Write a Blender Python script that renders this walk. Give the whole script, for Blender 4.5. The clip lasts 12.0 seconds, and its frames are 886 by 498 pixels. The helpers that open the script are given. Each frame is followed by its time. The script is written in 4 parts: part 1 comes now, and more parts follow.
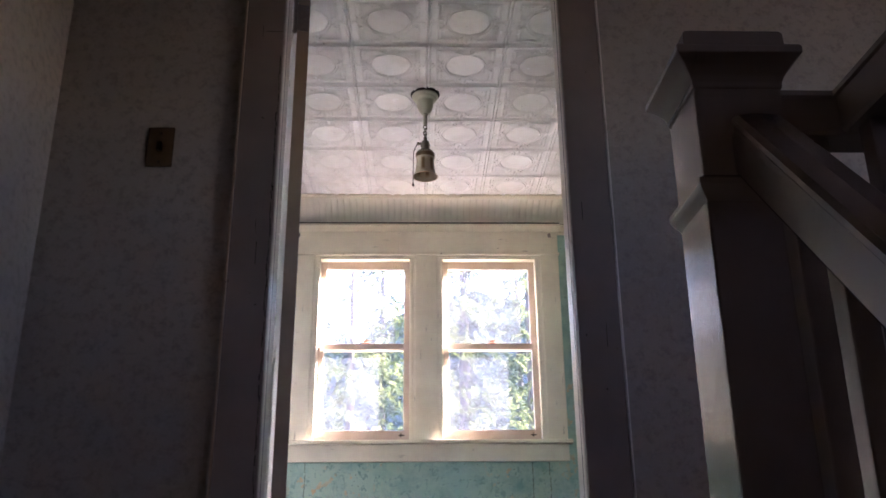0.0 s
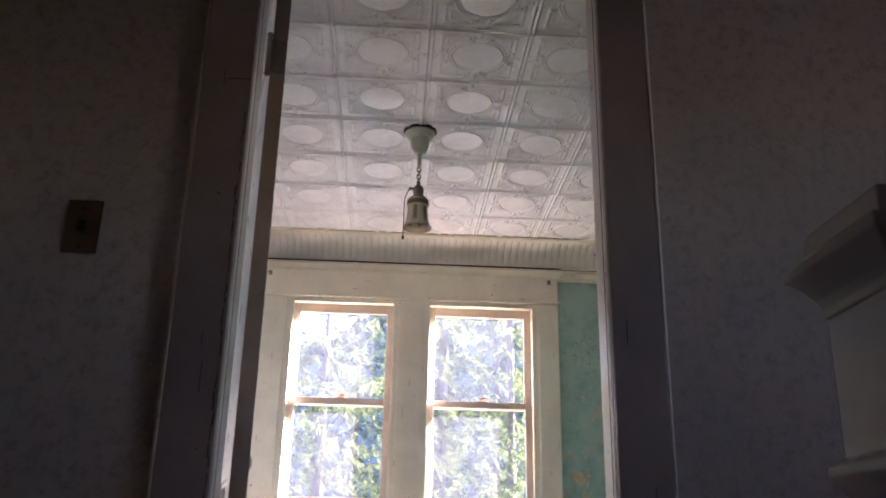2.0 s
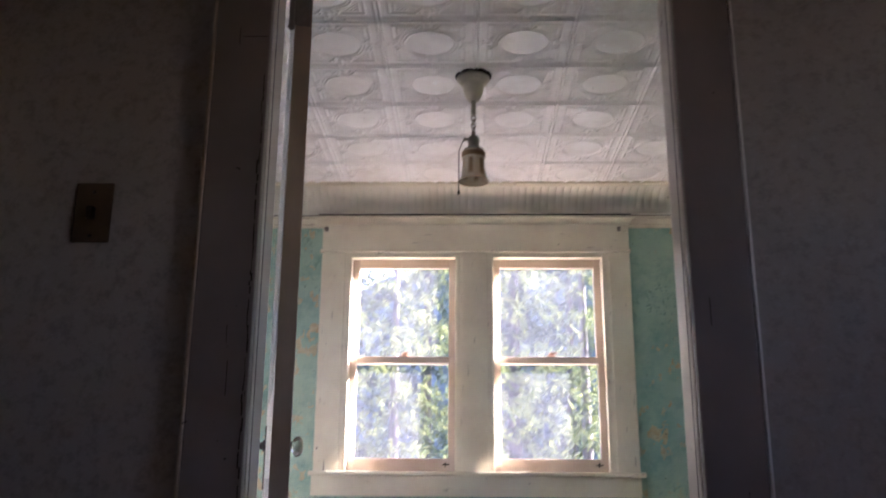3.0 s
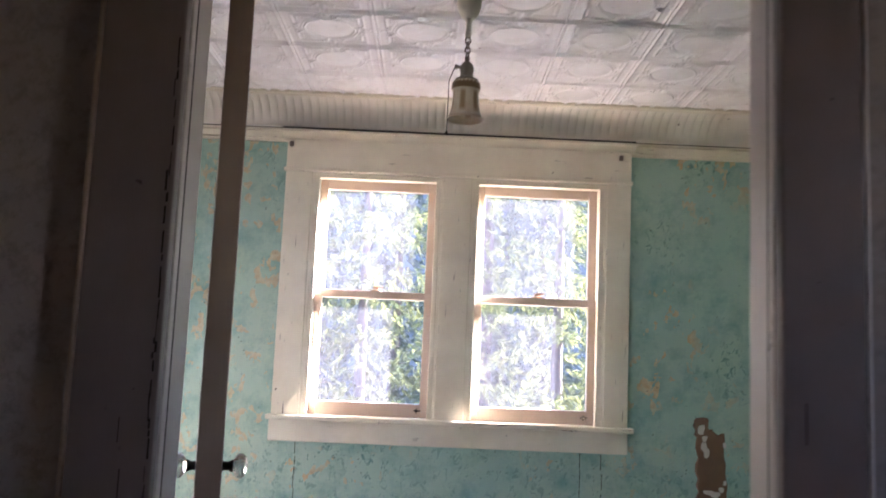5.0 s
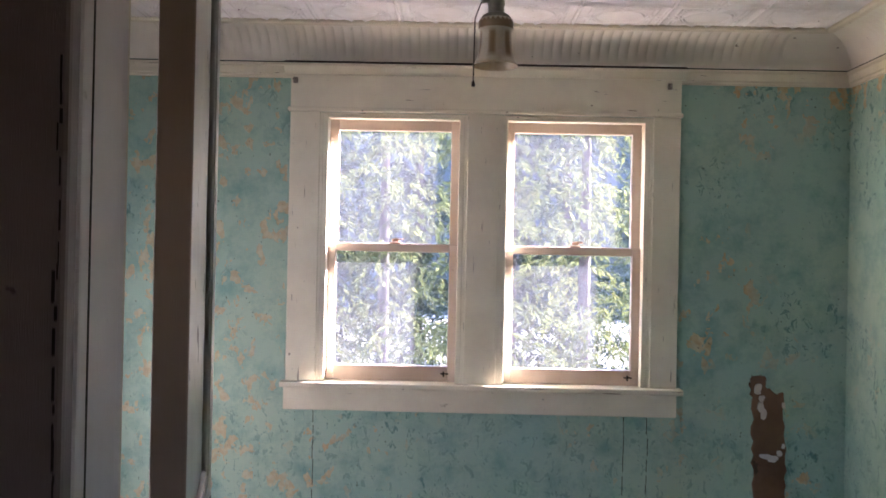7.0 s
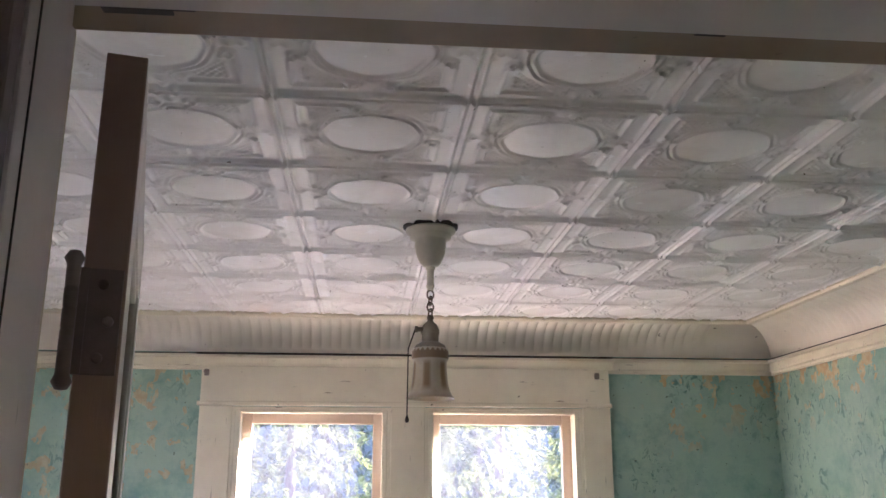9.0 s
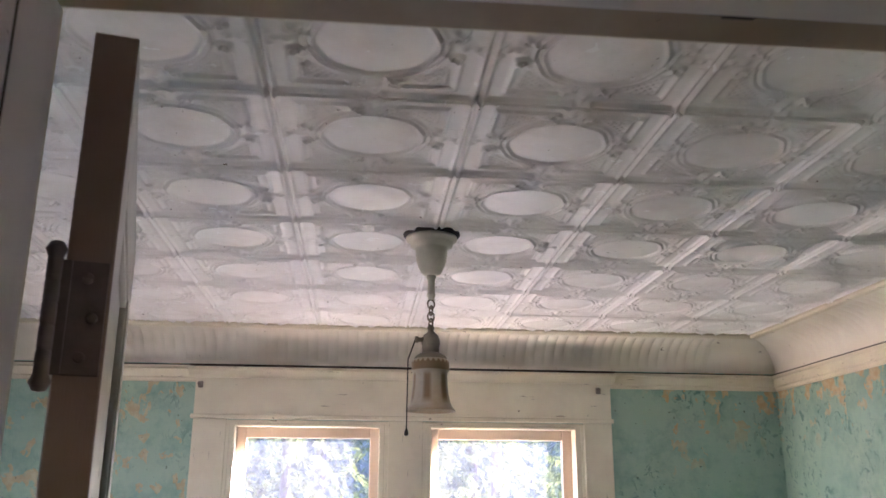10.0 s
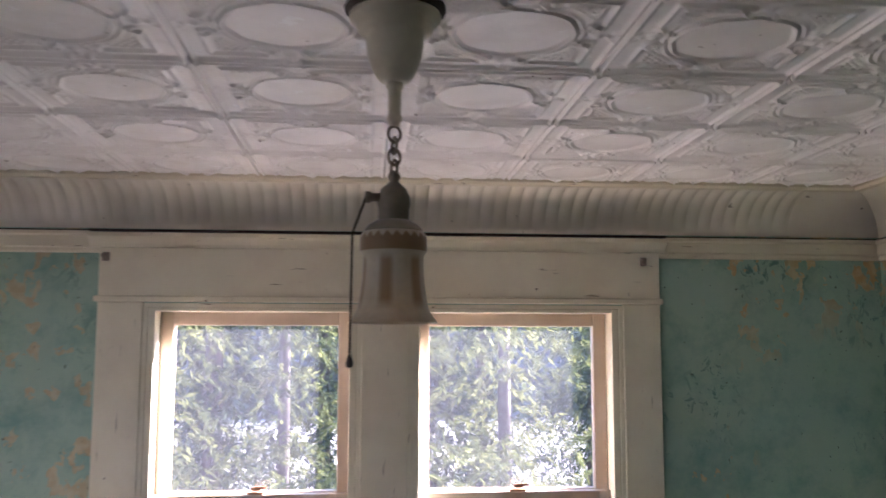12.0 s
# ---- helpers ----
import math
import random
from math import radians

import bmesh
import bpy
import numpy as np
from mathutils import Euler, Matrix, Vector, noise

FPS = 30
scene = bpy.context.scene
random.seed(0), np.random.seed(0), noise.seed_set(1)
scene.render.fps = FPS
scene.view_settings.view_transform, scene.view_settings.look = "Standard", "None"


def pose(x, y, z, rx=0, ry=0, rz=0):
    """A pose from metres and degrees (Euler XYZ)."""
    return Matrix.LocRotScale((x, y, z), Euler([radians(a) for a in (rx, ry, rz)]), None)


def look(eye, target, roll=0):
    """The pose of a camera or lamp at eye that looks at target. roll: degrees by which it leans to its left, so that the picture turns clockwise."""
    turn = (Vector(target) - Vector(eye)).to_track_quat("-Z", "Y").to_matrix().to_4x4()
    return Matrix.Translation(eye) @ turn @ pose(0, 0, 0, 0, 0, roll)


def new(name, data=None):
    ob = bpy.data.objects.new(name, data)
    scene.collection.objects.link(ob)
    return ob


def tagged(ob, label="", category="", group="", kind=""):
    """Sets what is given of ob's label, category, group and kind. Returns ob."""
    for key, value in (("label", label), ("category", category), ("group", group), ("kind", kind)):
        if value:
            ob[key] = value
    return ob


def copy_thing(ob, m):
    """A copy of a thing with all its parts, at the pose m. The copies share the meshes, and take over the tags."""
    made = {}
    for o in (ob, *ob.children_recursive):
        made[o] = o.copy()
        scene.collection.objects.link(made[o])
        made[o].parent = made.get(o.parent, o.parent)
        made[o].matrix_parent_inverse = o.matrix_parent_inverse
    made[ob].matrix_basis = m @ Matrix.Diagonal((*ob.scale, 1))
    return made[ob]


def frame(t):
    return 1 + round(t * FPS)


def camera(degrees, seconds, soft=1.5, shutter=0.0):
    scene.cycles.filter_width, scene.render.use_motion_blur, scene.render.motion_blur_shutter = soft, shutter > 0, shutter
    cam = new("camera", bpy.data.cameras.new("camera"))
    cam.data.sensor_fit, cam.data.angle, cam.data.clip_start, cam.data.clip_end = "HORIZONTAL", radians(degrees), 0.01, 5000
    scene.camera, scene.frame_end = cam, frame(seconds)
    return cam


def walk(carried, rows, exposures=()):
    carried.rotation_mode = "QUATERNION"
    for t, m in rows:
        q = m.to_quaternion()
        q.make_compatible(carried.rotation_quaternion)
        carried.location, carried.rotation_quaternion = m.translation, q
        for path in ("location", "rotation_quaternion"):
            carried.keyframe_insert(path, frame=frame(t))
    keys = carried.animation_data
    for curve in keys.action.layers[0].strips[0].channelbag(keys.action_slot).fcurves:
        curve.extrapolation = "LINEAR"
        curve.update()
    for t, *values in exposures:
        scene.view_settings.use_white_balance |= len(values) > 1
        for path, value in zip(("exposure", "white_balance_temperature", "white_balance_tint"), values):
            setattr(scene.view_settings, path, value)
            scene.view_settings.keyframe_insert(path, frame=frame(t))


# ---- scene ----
cam = camera(53.9, 12.0, shutter=0.5)
PATH = [
    (0, (-0.007, 0.048, 0.234), (0.050, 1.929, 0.911), -0.53),
    (0.5, (-0.013, 0.149, 0.289), (0.084, 2.033, 0.954), 0.58),
    (1, (0.021, 0.270, 0.424), (0.093, 2.167, 1.054), -0.14),
    (1.5, (-0.007, 0.402, 0.505), (0.040, 2.294, 1.152), 0.37),
    (2, (-0.049, 0.443, 0.647), (0.056, 2.325, 1.316), 1.17),
    (2.5, (-0.011, 0.566, 0.677), (0.135, 2.448, 1.336), 1.79),
    (3, (-0.006, 0.628, 0.783), (-0.057, 2.556, 1.312), 0.38),
    (3.2, (-0.000, 0.644, 0.818), (-0.081, 2.585, 1.294), 1.08),
    (4.8, (-0.017, 0.979, 1.156), (0.014, 2.961, 1.425), 2.45),
    (5, (-0.045, 1.032, 1.141), (-0.029, 3.018, 1.380), 2.43),
    (5.5, (-0.128, 1.163, 1.217), (-0.088, 3.153, 1.404), 2.57),
    (6, (-0.111, 1.216, 1.241), (-0.013, 3.205, 1.426), 1.09),
    (6.5, (-0.032, 1.333, 1.336), (0.003, 3.329, 1.456), 0.35),
    (7, (-0.066, 1.413, 1.373), (-0.093, 3.413, 1.381), 1.17),
    (7.5, (-0.143, 1.538, 1.502), (-0.024, 3.534, 1.549), 2.43),
    (7.7, (-0.170, 1.539, 1.543), (-0.015, 3.526, 1.702), 1.91),
    (9.3, (-0.125, 1.541, 1.651), (0.052, 3.463, 2.175), -0.15),
    (9.5, (-0.128, 1.546, 1.647), (0.053, 3.467, 2.176), -0.16),
    (10, (-0.135, 1.596, 1.645), (0.047, 3.510, 2.197), 0.30),
    (10.5, (-0.084, 1.809, 1.640), (0.046, 3.715, 2.231), 0.82),
    (11, (-0.018, 1.969, 1.769), (0.039, 3.896, 2.301), -0.06),
    (11.5, (-0.036, 2.237, 1.777), (0.053, 4.213, 2.076), 1.55),
    (12, (-0.008, 2.447, 1.804), (0.163, 4.427, 2.025), 0.10),
]
K, TINT = 5930, 34
EXPOSURES = [(t, ev, K, TINT) for t, ev in ((0.0, 5.3), (1.5, 5.15), (2.0, 5.1), (2.5, 5.2), (3.0, 4.95), (3.2, 4.95), (5.0, 5.25), (5.5, 5.3), (6.5, 5.0), (7.0, 4.85), (7.7, 4.9), (9.3, 5.3), (10.6, 5.35), (11.4, 4.95), (12.0, 4.45))]
walk(cam, [(t, look(eye, target, roll)) for t, eye, target, roll in PATH], EXPOSURES)

# ---- sky and sun ----
SUN_DIR = Vector((2.2, 1.0, 0.95)).normalized()
SUN_EL = math.asin(SUN_DIR.z)
SUN_ROT = math.atan2(SUN_DIR.x, SUN_DIR.y)
world = bpy.data.worlds.new("world")
scene.world = world
world.use_nodes = True
wn = world.node_tree
sky = wn.nodes.new("ShaderNodeTexSky")
sky.sky_type, sky.sun_disc, sky.sun_elevation, sky.sun_rotation = "NISHITA", False, SUN_EL, SUN_ROT
wn.nodes["Background"].inputs["Strength"].default_value = 0.15
wn.links.new(sky.outputs["Color"], wn.nodes["Background"].inputs["Color"])
sun_data = bpy.data.lights.new("sun", "SUN")
sun_data.energy, sun_data.angle, sun_data.color = 5.0, radians(0.53), (1.0, 0.94, 0.84)
sun = new("sun", sun_data)
sun.matrix_world = look(SUN_DIR * 40, (0, 0, 0))

# ---- plan ----
HALL_Y, ROOM_Y = 2.117, 2.273          # faces of the wall with the door
WIN_Y, OUT_Y = 4.857, 4.957           # faces of the window wall
ROOM_L, ROOM_R = -1.51, 1.48
CEIL = 2.244
HALL_L, HALL_R, HALL_BACK = -0.962, 2.3, -2.6
HALL_CEIL = 2.42
JL, JR, HEAD = -0.370, 0.380, 2.030   # clear door opening
SILL, TOP = 0.857, 1.917
OPENINGS = [(-0.605, -0.024), (0.103, 0.704)]
RISE, GOING, NOSE_Y = 0.190, 0.19, 1.23
STEPS = 13


# ---- materials ----
class Nodes:
    """Small help for wiring a material."""

    def __init__(self, name):
        self.m = bpy.data.materials.new(name)
        self.m.use_nodes = True
        self.t = self.m.node_tree
        self.b = self.t.nodes["Principled BSDF"]
        self.out = self.t.nodes["Material Output"]
        self.pos = self.t.nodes.new("ShaderNodeNewGeometry").outputs["Position"]

    def link(self, a, b):
        self.t.links.new(a, b)

    def scaled(self, v):
        n = self.t.nodes.new("ShaderNodeVectorMath")
        n.operation = "MULTIPLY"
        self.link(self.pos, n.inputs[0])
        n.inputs[1].default_value = v
        return n.outputs[0]

    def noise(self, scale, detail=4.0, rough=0.55, stretch=None, distort=0.0):
        n = self.t.nodes.new("ShaderNodeTexNoise")
        n.inputs["Scale"].default_value, n.inputs["Detail"].default_value = scale, detail
        n.inputs["Roughness"].default_value, n.inputs["Distortion"].default_value = rough, distort
        self.link(self.scaled(stretch) if stretch else self.pos, n.inputs["Vector"])
        return n.outputs["Fac"]

    def ramp(self, fac, lo, hi):
        n = self.t.nodes.new("ShaderNodeMapRange")
        n.inputs["From Min"].default_value, n.inputs["From Max"].default_value = lo, hi
        self.link(fac, n.inputs["Value"])
        return n.outputs["Result"]

    def math(self, op, a, b):
        n = self.t.nodes.new("ShaderNodeMath")
        n.operation = op
        for i, v in enumerate((a, b)):
            if isinstance(v, (int, float)):
                n.inputs[i].default_value = v
            else:
                self.link(v, n.inputs[i])
        return n.outputs[0]

    def mix(self, fac, a, b):
        n = self.t.nodes.new("ShaderNodeMix")
        n.data_type = "RGBA"
        for sock, v in ((n.inputs["Factor"], fac), (n.inputs["A"], a), (n.inputs["B"], b)):
            if isinstance(v, (int, float)):
                sock.default_value = v
            elif isinstance(v, tuple):
                sock.default_value = (*v, 1.0)
            else:
                self.link(v, sock)
        return n.outputs["Result"]

    def bump(self, height, strength, distance):
        n = self.t.nodes.new("ShaderNodeBump")
        n.inputs["Strength"].default_value, n.inputs["Distance"].default_value = strength, distance
        self.link(height, n.inputs["Height"])
        self.link(n.outputs["Normal"], self.b.inputs["Normal"])

    def done(self, colour, rough, metal=0.0, spec=0.5):
        for sock, v in ((self.b.inputs["Base Color"], colour), (self.b.inputs["Roughness"], rough)):
            if isinstance(v, (int, float)):
                sock.default_value = v
            elif isinstance(v, tuple):
                sock.default_value = (*v, 1.0)
            else:
                self.link(v, sock)
        self.b.inputs["Metallic"].default_value = metal
        self.b.inputs["Specular IOR Level"].default_value = spec
        return self.m


def painted_wood(name, light, dark, rough, grain=(14, 14, 1.2), crack=0.66, crack_colour=(0.12, 0.09, 0.06), spec=0.5, chip=0.73):
    """Old brushed paint on wood: uneven tone, cracks along the grain, chips."""
    n = Nodes(name)
    tone = n.mix(n.ramp(n.noise(5.0, 5), 0.35, 0.7), light, dark)
    g = n.noise(6.0, 6, 0.6, grain)
    cracks = n.ramp(g, crack, crack + 0.03)
    chips = n.ramp(n.noise(38.0, 3, 0.5), chip, chip + 0.03)
    col = n.mix(n.math("MULTIPLY", n.math("MAXIMUM", cracks, chips), 0.75), tone, crack_colour)
    n.bump(n.math("SUBTRACT", n.math("MULTIPLY", n.noise(60, 3, 0.5, grain), 0.35), cracks), 0.35, 0.002)
    r = n.ramp(n.noise(11.0, 3), 0.2, 0.9)
    return n.done(col, n.math("ADD", n.math("MULTIPLY", r, 0.22), rough - 0.1), 0.0, spec)


def plain(name, colour, rough, metal=0.0, vary=0.25, scale=30.0, spec=0.5):
    n = Nodes(name)
    dark = tuple(c * (1 - vary) for c in colour)
    n.bump(n.noise(scale * 4, 3), 0.15, 0.001)
    return n.done(n.mix(n.noise(scale, 5), colour, dark), rough, metal, spec)


def turquoise_plaster():
    n = Nodes("turquoise_plaster")
    base = n.mix(n.ramp(n.noise(1.7, 4), 0.35, 0.68), (0.275, 0.44, 0.368), (0.35, 0.475, 0.365))
    base = n.mix(n.ramp(n.noise(9, 6, 0.65), 0.45, 0.72), base, (0.165, 0.32, 0.275))
    base = n.mix(n.math("MULTIPLY", n.ramp(n.noise(24, 4, 0.6), 0.5, 0.7), 0.35), base, (0.35, 0.48, 0.395))
    # old dark green undercoat showing in scribbled flakes, most of them low on the wall
    place = n.t.nodes.new("ShaderNodeSeparateXYZ")
    n.link(n.pos, place.inputs[0])
    low = n.math("MULTIPLY", n.ramp(place.outputs[2], 0.95, 0.70), 0.55)
    flakes = n.math("MULTIPLY", n.ramp(n.noise(30, 5, 0.7, (1, 1, 0.7), 1.0), 0.565, 0.60), n.math("MAXIMUM", n.ramp(n.noise(2.3, 3), 0.50, 0.62), low))
    col = n.mix(n.math("MULTIPLY", flakes, 0.75), base, (0.055, 0.17, 0.165))
    # tan plaster where paint has come off
    bare_where = n.ramp(n.noise(2.6, 3, 0.5, (1, 1, 0.55)), 0.54, 0.66)
    sep = n.t.nodes.new("ShaderNodeSeparateXYZ")
    n.link(n.pos, sep.inputs[0])
    corner = n.math("MULTIPLY", n.ramp(sep.outputs[0], 1.05, 1.25), n.ramp(sep.outputs[2], 1.80, 2.0))
    left = n.math("MULTIPLY", n.ramp(sep.outputs[0], -0.70, -0.74), 0.75)
    bare_where = n.math("MAXIMUM", bare_where, n.math("MAXIMUM", corner, left))
    spots = n.math("ADD", n.noise(16, 4, 0.6, (1.0, 1.0, 0.75), 0.3), n.math("ADD", n.math("MULTIPLY", corner, 0.06), n.math("MULTIPLY", left, 0.022)))
    bare = n.math("MULTIPLY", n.ramp(spots, 0.59, 0.61), bare_where)
    bare_col = n.mix(n.ramp(n.noise(40, 4), 0.4, 0.65), (0.50, 0.33, 0.16), (0.56, 0.47, 0.28))
    col = n.mix(n.math("MULTIPLY", bare, 0.9), col, bare_col)
    specks = n.ramp(n.noise(75, 2, 0.4), 0.74, 0.76)
    col = n.mix(n.math("MULTIPLY", specks, 0.8), col, (0.05, 0.07, 0.06))
    n.bump(n.math("SUBTRACT", n.math("MULTIPLY", n.noise(13, 6, 0.65), 0.8), n.math("ADD", bare, flakes)), 0.35, 0.003)
    return n.done(col, n.math("ADD", n.math("MULTIPLY", n.noise(16, 4), 0.3), 0.38))


def wallpaper():
    n = Nodes("grey_wallpaper")
    col = n.mix(n.ramp(n.noise(2.2, 4), 0.3, 0.7), (0.33, 0.285, 0.245), (0.265, 0.235, 0.21))
    col = n.mix(n.ramp(n.noise(46, 5, 0.7), 0.48, 0.66), col, (0.225, 0.20, 0.18))
    col = n.mix(n.math("MULTIPLY", n.ramp(n.noise(90, 2), 0.58, 0.7), 0.25), col, (0.36, 0.335, 0.31))
    n.bump(n.noise(120, 4), 0.3, 0.001)
    return n.done(col, 0.75)


def tin_paint():
    n = Nodes("white_tin_paint")
    col = n.mix(n.ramp(n.noise(2.4, 5), 0.40, 0.72), (0.83, 0.81, 0.79), (0.74, 0.72, 0.69))
    col = n.mix(n.math("MULTIPLY", n.ramp(n.noise(8, 6, 0.65), 0.48, 0.74), 0.42), col, (0.52, 0.475, 0.42))
    chips = n.ramp(n.noise(26, 4, 0.55, None, 0.5), 0.675, 0.69)
    col = n.mix(n.math("MULTIPLY", chips, 0.9), col, (0.88, 0.88, 0.87))
    rust = n.math("MULTIPLY", n.ramp(n.noise(85, 2), 0.72, 0.75), n.ramp(n.noise(4.0, 2), 0.5, 0.6))
    col = n.mix(rust, col, (0.14, 0.10, 0.07))
    n.bump(n.math("ADD", n.noise(80, 4, 0.65), n.math("MULTIPLY", chips, -0.8)), 0.16, 0.0012)
    return n.done(col, n.math("ADD", n.math("MULTIPLY", n.noise(7, 2), 0.2), 0.33), 0.0, 0.45)


def dirty_glass(name, dust, streak):
    """Clear pane with a film of dust that scatters the daylight."""
    n = Nodes(name)
    t = n.t
    clear = t.nodes.new("ShaderNodeBsdfTransparent")
    clear.inputs["Color"].default_value = (0.93, 0.95, 0.97, 1)
    gloss = t.nodes.new("ShaderNodeBsdfGlossy")
    gloss.inputs["Roughness"].default_value = 0.04
    fres = t.nodes.new("ShaderNodeFresnel")
    fres.inputs["IOR"].default_value = 1.45
    a = t.nodes.new("ShaderNodeMixShader")
    n.link(fres.outputs[0], a.inputs[0])
    n.link(clear.outputs[0], a.inputs[1])
    n.link(gloss.outputs[0], a.inputs[2])
    film = t.nodes.new("ShaderNodeBsdfTranslucent")
    film.inputs["Color"].default_value = (0.76, 0.78, 0.93, 1)
    amount = n.math("ADD", n.math("MULTIPLY", n.ramp(n.noise(6, 5, 0.6, (1, 1, 0.5)), 0.3, 0.75), streak), dust)
    amount = n.math("ADD", amount, n.math("MULTIPLY", n.ramp(n.noise(110, 2), 0.73, 0.76), 0.015))
    b = t.nodes.new("ShaderNodeMixShader")
    n.link(amount, b.inputs[0])
    n.link(a.outputs[0], b.inputs[1])
    n.link(film.outputs[0], b.inputs[2])
    n.link(b.outputs[0], n.out.inputs["Surface"])
    return n.m


def foliage(name, a, b, c, d2):
    n = Nodes(name)
    t = n.t
    rnd = t.nodes.new("ShaderNodeNewGeometry").outputs["Random Per Island"]
    col = n.mix(rnd, a, b)
    d = t.nodes.new("ShaderNodeBsdfDiffuse")
    tr = t.nodes.new("ShaderNodeBsdfTranslucent")
    n.link(col, d.inputs["Color"])
    n.link(n.mix(rnd, c, d2), tr.inputs["Color"])
    m = t.nodes.new("ShaderNodeMixShader")
    m.inputs[0].default_value = 0.4
    n.link(d.outputs[0], m.inputs[1])
    n.link(tr.outputs[0], m.inputs[2])
    n.link(m.outputs[0], n.out.inputs["Surface"])
    return n.m


def lamp_glass():
    """Milk glass, pale with brown painted stripes and band."""
    n = Nodes("painted_milk_glass")
    t = n.t
    tc = t.nodes.new("ShaderNodeTexCoord")
    sep = t.nodes.new("ShaderNodeSeparateXYZ")
    n.link(tc.outputs["Object"], sep.inputs[0])
    ang = n.math("ARCTAN2", sep.outputs[1], sep.outputs[0])
    wave = n.math("SINE", n.math("MULTIPLY", ang, 6.0), 0.0)
    z = sep.outputs[2]
    body = n.math("MULTIPLY", n.ramp(z, 0.015, 0.03), n.ramp(z, 0.088, 0.078))
    stripes = n.math("MULTIPLY", n.ramp(wave, -0.1, 0.8), body)
    zig = n.math("ADD", z, n.math("MULTIPLY", n.math("SINE", n.math("MULTIPLY", ang, 22.0), 0.0), 0.003))
    band = n.math("MULTIPLY", n.ramp(z, 0.090, 0.0915), n.ramp(zig, 0.112, 0.109))
    edge = n.ramp(z, 0.012, 0.002)
    dirt = n.ramp(n.noise(60, 4), 0.4, 0.75)
    col = n.mix(n.math("MULTIPLY", dirt, 0.4), (0.56, 0.49, 0.37), (0.38, 0.29, 0.18))
    col = n.mix(n.math("MULTIPLY", stripes, 0.85), col, (0.25, 0.145, 0.06))
    col = n.mix(n.math("MULTIPLY", band, 0.9), col, (0.22, 0.125, 0.055))
    col = n.mix(n.math("MULTIPLY", edge, 0.35), col, (0.45, 0.33, 0.2))
    n.b.inputs["Transmission Weight"].default_value = 0.0
    n.b.inputs["Subsurface Weight"].default_value = 0.25
    n.b.inputs["Subsurface Radius"].default_value = (0.02, 0.015, 0.01)
    n.b.inputs["Subsurface Scale"].default_value = 0.5
    return n.done(col, 0.28)


M_WALL = turquoise_plaster()
M_PAPER = wallpaper()
M_TIN = tin_paint()
M_COVE = painted_wood("cream_cove_paint", (0.76, 0.72, 0.62), (0.68, 0.63, 0.53), 0.40, (1, 1, 1), crack=0.78)
M_TRIM = painted_wood("cream_trim_paint", (0.73, 0.68, 0.53), (0.62, 0.56, 0.43), 0.42, crack=0.66)
M_TRIM_H = painted_wood("cream_trim_paint_level", (0.73, 0.68, 0.53), (0.62, 0.56, 0.43), 0.42, (1.2, 14, 14), crack=0.67)
M_SASH = painted_wood("sash_paint", (0.54, 0.44, 0.35), (0.43, 0.33, 0.25), 0.45, crack=0.72)
M_JAMB = painted_wood("greige_jamb_paint", (0.68, 0.63, 0.58), (0.57, 0.525, 0.48), 0.34, crack=0.71)
M_CASING = painted_wood("brown_casing_paint", (0.215, 0.175, 0.155), (0.165, 0.135, 0.12), 0.42, crack=0.70, crack_colour=(0.03, 0.02, 0.015))
M_DOOR = painted_wood("door_paint", (0.62, 0.585, 0.53), (0.53, 0.49, 0.44), 0.33, crack=0.74)
M_DOOREDGE = painted_wood("door_edge_wood", (0.40, 0.30, 0.22), (0.31, 0.23, 0.165), 0.5, crack=0.72, crack_colour=(0.03, 0.02, 0.015))
M_WORN = painted_wood("worn_rebate_wood", (0.36, 0.28, 0.19), (0.22, 0.16, 0.10), 0.55, (1.2, 14, 14), crack=0.66)
M_STAIR = painted_wood("dark_stair_varnish", (0.105, 0.084, 0.073), (0.085, 0.067, 0.058), 0.18, crack=0.80, crack_colour=(0.03, 0.02, 0.015), chip=0.9)
M_FLOOR = painted_wood("worn_floor_boards", (0.25, 0.17, 0.10), (0.16, 0.105, 0.06), 0.5, (14, 1.2, 14), crack=0.7)
# iron and cracks, also the dark strips and ring that stand for shade
M_IRON_SHADE = plain("dark_iron_and_shade", (0.045, 0.036, 0.03), 0.5, 0.7, 0.4, 60)
M_HINGE = plain("painted_hinge_steel", (0.28, 0.235, 0.20), 0.42, 0.25, 0.35, 90)
M_BRASS = plain("tarnished_brass", (0.30, 0.26, 0.20), 0.45, 0.5, 0.4, 120)
M_LAMPPAINT = plain("cream_lamp_paint", (0.62, 0.58, 0.45), 0.35, 0.0, 0.25, 60)
M_LATCH = plain("orange_sash_lock", (0.50, 0.26, 0.13), 0.45, 0.3, 0.3, 90)
M_SWITCH = plain("brown_switch_plate", (0.085, 0.052, 0.028), 0.35, 0.3, 0.35, 50)
M_HOLE = painted_wood("bare_brown_backing", (0.19, 0.105, 0.055), (0.09, 0.05, 0.028), 0.8, (1, 1, 1), crack=0.62, crack_colour=(0.03, 0.018, 0.01))
M_PLASTER = plain("pale_bare_plaster", (0.56, 0.52, 0.46), 0.8, 0.0, 0.2, 6)
M_CHALK = plain("white_plaster_bits", (0.66, 0.60, 0.52), 0.9, 0.0, 0.3, 80)
M_GLASS = dirty_glass("dusty_window_glass", 0.006, 0.007)
M_SHADE = lamp_glass()
# one foliage in two copies: sunlit and shaded brightness put into the colours
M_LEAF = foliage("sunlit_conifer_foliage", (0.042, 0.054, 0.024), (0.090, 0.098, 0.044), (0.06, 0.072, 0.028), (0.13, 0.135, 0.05))
